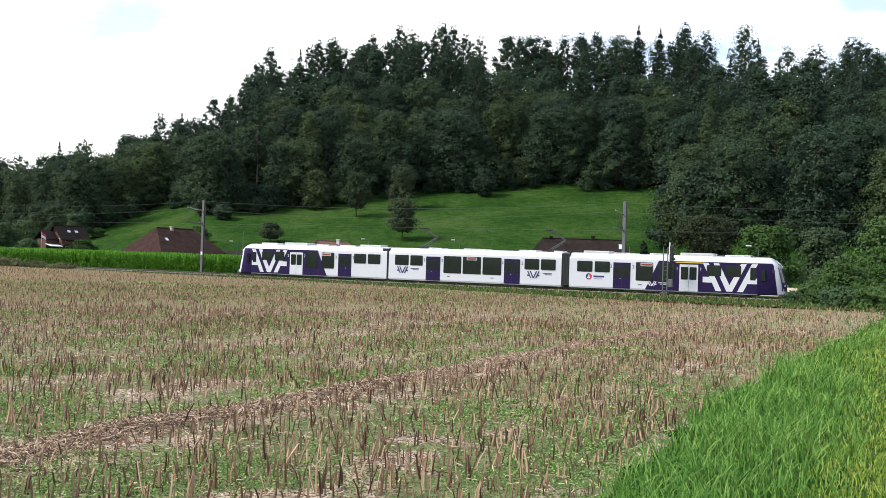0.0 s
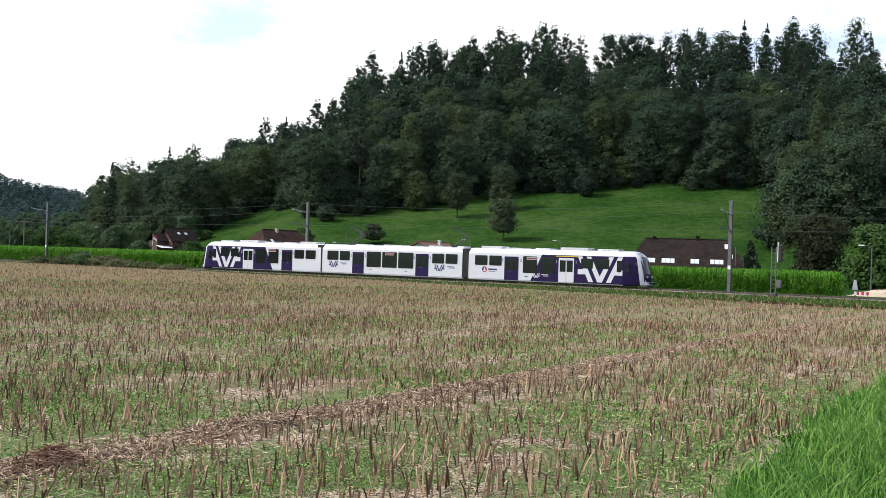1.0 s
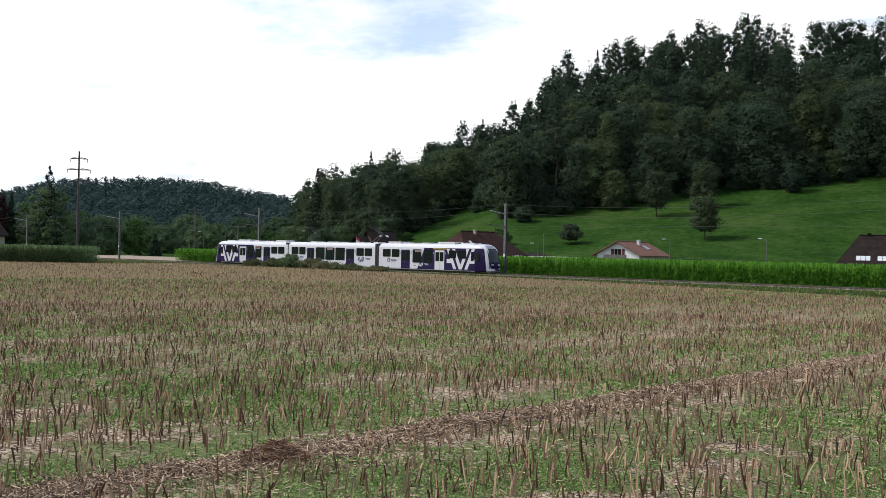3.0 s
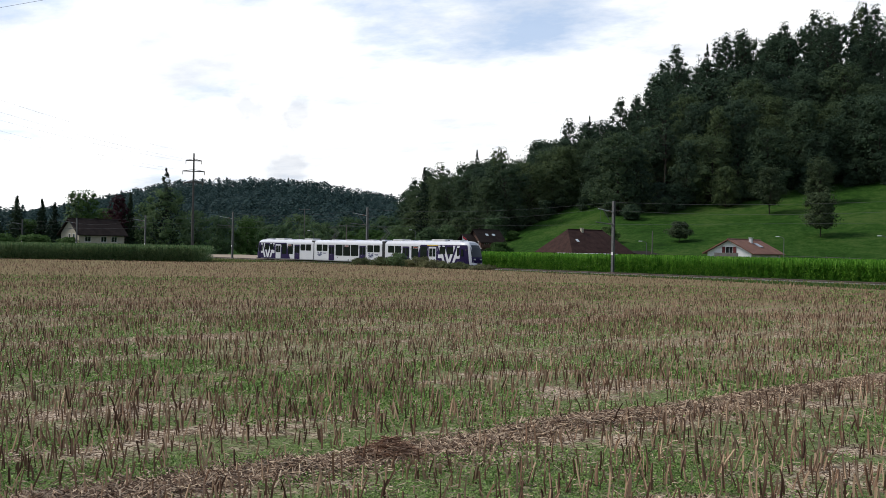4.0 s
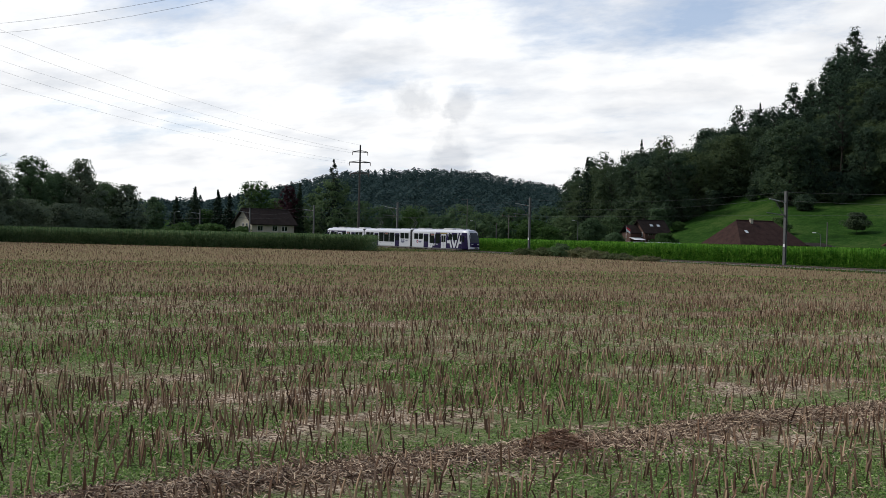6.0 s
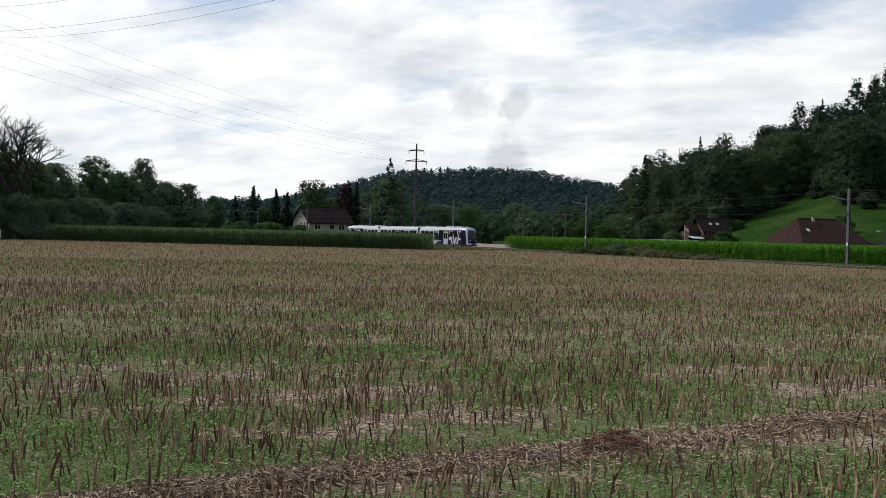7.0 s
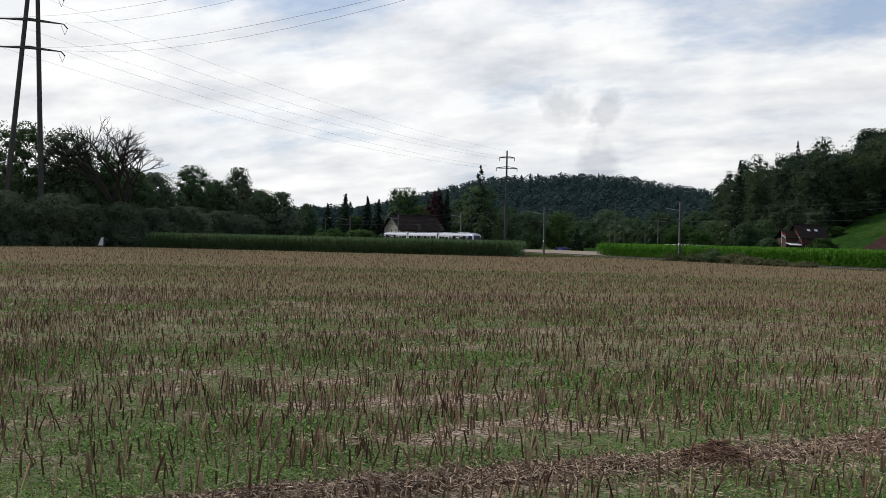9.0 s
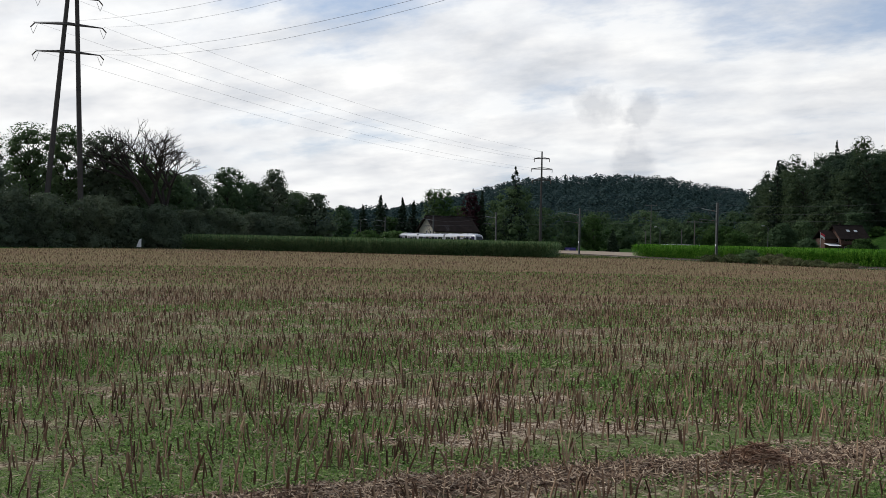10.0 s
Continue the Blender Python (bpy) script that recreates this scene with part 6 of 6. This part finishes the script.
    # round the villa and along the valley road
    for i, (k, az, r, h, w, mat) in enumerate((("tree", 36.15, 318, 19, 15, 0), ("spruce", 36.2, 319, 25, 13, 0), ("tree", 34.7, 330, 14, 12, 0), ("tree", 37.3, 330, 15, 9, 0), ("tree", 38.55, 325, 16.5, 8, 2), ("spruce", 37.95, 325, 17.5, 3.6, 0), ("spruce", 38.3, 328, 16, 3.4, 0),
                                             ("tree", 40.0, 335, 18, 8, 1), ("tree", 40.6, 338, 18, 8, 0), ("tree", 39.2, 340, 13, 9, 1), ("spruce", 41.6, 335, 14, 7, 0), ("spruce", 42.2, 340, 15, 7, 0), ("spruce", 43.36, 330, 15.2, 8.5, 0), ("spruce", 44.3, 335, 12.2, 6.5, 0),
                                             ("tree", 45.4, 330, 12, 8, 0), ("spruce", 47.3, 330, 11, 3, 0), ("spruce", 46.9, 335, 8.5, 4, 0), ("spruce", 47.7, 320, 12, 3.2, 0), ("tree", 42.8, 345, 9, 9, 1), ("tree", 33.4, 345, 13, 11, 0), ("tree", 32.0, 350, 11.5, 11, 1), ("spruce", 31.0, 290, 6.5, 4.0, 1),
                                             ("tree", 30.6, 395, 10, 19, 0), ("tree", 29.3, 420, 15, 18, 0), ("tree", 28.2, 390, 11, 20, 0), ("tree", 26.6, 410, 14, 19, 0), ("tree", 25.6, 385, 9, 17, 1), ("tree", 24.7, 415, 15, 18, 0), ("tree", 23.8, 400, 11, 18, 0), ("tree", 31.8, 420, 14, 18, 0), ("tree", 24.6, 290, 6.0, 7.5, 1), ("tree", 22.4, 330, 9, 9, 0), ("tree", 21.4, 335, 10, 9, 0), ("tree", 18.95, 330, 8, 8, 0),
                                             ("tree", 18.6, 298, 4.2, 7, 1), ("tree", 21.2, 300, 4.5, 5, 0), ("tree", 40.9, 295, 3.6, 6, 1), ("tree", 42.5, 300, 4.2, 9, 1), ("tree", 44.0, 300, 4.0, 9, 1))):
        m = (M_LEAF2, M_BUSH, M_COPPER)[mat]
        single(k, az, r, h, w, {"tree": "broad-leaved tree in the valley", "spruce": "dark conifer in the valley"}[k] + (" with copper-red leaves" if mat == 2 else " beside the road"), m, 210 + i, 0.04, 30, 3400 if k == "tree" else 1900, 0.38)


M_MEADOWTREE = leafy("fruit_tree_leaves", (0.034, 0.052, 0.026), (0.056, 0.080, 0.038), (0.095, 0.118, 0.052))
M_OLIVE = leafy("olive_leaves", (0.02, 0.027, 0.012), (0.04, 0.048, 0.022), (0.085, 0.092, 0.046))
M_LEAF2 = leafy("deep_green_leaves", (0.036, 0.064, 0.030), (0.066, 0.112, 0.050), (0.11, 0.16, 0.066), 0.6, 0.42)
M_WILLOW = leafy("grey_willow_leaves", (0.06, 0.082, 0.052), (0.095, 0.125, 0.078), (0.145, 0.175, 0.105))
M_COPPER = leafy("copper_leaves", (0.02, 0.008, 0.01), (0.04, 0.014, 0.018), (0.06, 0.025, 0.028))
build_trees()


# ---- road traffic ----
def road_at(s):
    """A point on the valley road, which runs beside the track, sunk behind the maize."""
    return Vector((L0[0] + s * D0[0] - 60.0 * N0[0], L0[1] + s * D0[1] - 60.0 * N0[1], 0.0)), 0.0


def wheel(parent, x, y, r):
    bm = rods(((x, y - 0.11, r), (x, y + 0.11, r), r), sides=16)
    w = part("wheel", bm, M_RUBBER, parent)
    part("rim", rods(((x, y - 0.12, r), (x, y + 0.12, r), r * 0.6), sides=12), M_SILVER, w)


def build_van():
    ob = empty("van", "dark purple-blue delivery van on the valley road", "van", Matrix())
    prof = [(0, 0.35), (4.9, 0.35), (5.0, 0.9), (4.75, 1.1), (3.95, 1.9), (3.5, 2.05), (0.15, 2.05), (0, 1.9)]
    bm = extruded(prof, -0.9, 0.9)
    bmesh.ops.bevel(bm, geom=list(bm.edges), offset=0.06, segments=2, affect="EDGES")
    part("body", bm, M_VAN, ob)
    for y in (-0.91, 0.9):
        part("side_window", extruded([(3.2, 1.25), (4.3, 1.25), (3.8, 1.8), (3.2, 1.85)], y, y + 0.01), M_GLASS, ob)
        part("lettering", extruded([(0.8, 1.2), (2.4, 1.2), (2.4, 1.45), (0.8, 1.45)], y, y + 0.01), M_SILVER, ob)
    part("windscreen", solid([(4.72, -0.75, 1.16), (4.72, 0.75, 1.16), (4.0, 0.7, 1.88), (4.0, -0.7, 1.88)], [(0, 1, 2, 3)], (0.03, 0, 0.03)), M_SKYLIGHT, ob)
    for x in (0.95, 4.0):
        for y in (-0.82, 0.82):
            wheel(ob, x, y, 0.33)
    return ob


def build_truck():
    ob = empty("truck", "long white lorry with a dark cab on the valley road", "truck", Matrix())
    part("trailer", box(0, 13.5, -1.25, 1.25, 1.0, 3.75, 0.05), M_PAINT, ob, "white box trailer")
    part("cab", box(14.0, 16.2, -1.2, 1.2, 0.5, 3.4, 0.15), M_NAVY, ob, "dark blue cab")
    part("windscreen", box(16.15, 16.24, -1.05, 1.05, 1.9, 2.9), M_GLASS, ob)
    part("chassis", box(0.3, 15.8, -0.5, 0.5, 0.6, 1.0), M_UNDER, ob)
    for x in (1.5, 2.8, 4.1, 12.6, 15.0):
        for y in (-1.05, 1.05):
            wheel(ob, x, y, 0.5)
    return ob


M_VAN = worn("purple_blue_paint", (0.06, 0.05, 0.22), 0.35, 0, 0.1, 1, 20, 0, 0.5)
VAN, TRUCK = build_van(), build_truck()
M_ASPHALT = worn("asphalt", (0.05, 0.05, 0.052), 0.9, 0, 0.25, 0.6, 30, 0.3)


def build_road():
    V, F = [], []
    ss = list(range(20, 400, 6))
    for s in ss:
        for o in (-3.8, 3.8):
            p = road_at(s)[0] + Vector((N0[0], N0[1], 0)) * o
            V.append((p.x, p.y, float(land(p.x, p.y)) + 0.06))
    for i in range(len(ss) - 1):
        F.append((2 * i, 2 * i + 1, 2 * i + 3, 2 * i + 2))
    tagged(mesh_ob("road", V, F, M_ASPHALT), "grey asphalt valley road behind the maize", "road", kind="structure")


build_road()


# ---- what moves ----
def motions():
    rows = []
    for t, s in ((0.0, -15.5), (0.5, -4.5), (1.0, 6.9), (1.5, 17.9), (2.0, 29.2), (2.5, 40.1), (3.25, 56.9), (4.0, 73.3), (4.5, 84.1), (5.0, 94.7), (5.5, 104.9), (6.0, 115.2),
                 (6.75, 130.4), (7.5, 145.0), (8.0, 154.7), (8.5, 164.2), (9.0, 173.5), (9.5, 182.8), (10.0, 192.0)):
        a, b = rail_at(s)[0], rail_at(s + 59.1)[0]
        rows.append((t, Matrix.Translation((a.x, a.y, 0.0)) @ Matrix.Rotation(math.atan2(b.y - a.y, b.x - a.x), 4, "Z")))
    walk(TRAIN, rows)
    van = [(float(k), 88.0 + 16.0 * k) for k in range(11)]
    lorry = [(0.0, 29.0), (2.5, 76.0), (4.5, 108.0), (5.5, 122.0), (7.0, 140.5), (8.5, 162.0), (9.2, 173.0), (10.0, 187.0)]
    for ob, keys, length in ((VAN, van, 5.0), (TRUCK, lorry, 16.0)):
        rows = []
        for t, s in keys:
            p, q = road_at(s)[0], road_at(s + length)[0]
            rows.append((t, Matrix.Translation((p.x, p.y, float(land(p.x, p.y)) + 0.06)) @ Matrix.Rotation(math.atan2(q.y - p.y, q.x - p.x), 4, "Z")))
        walk(ob, rows)



motions()
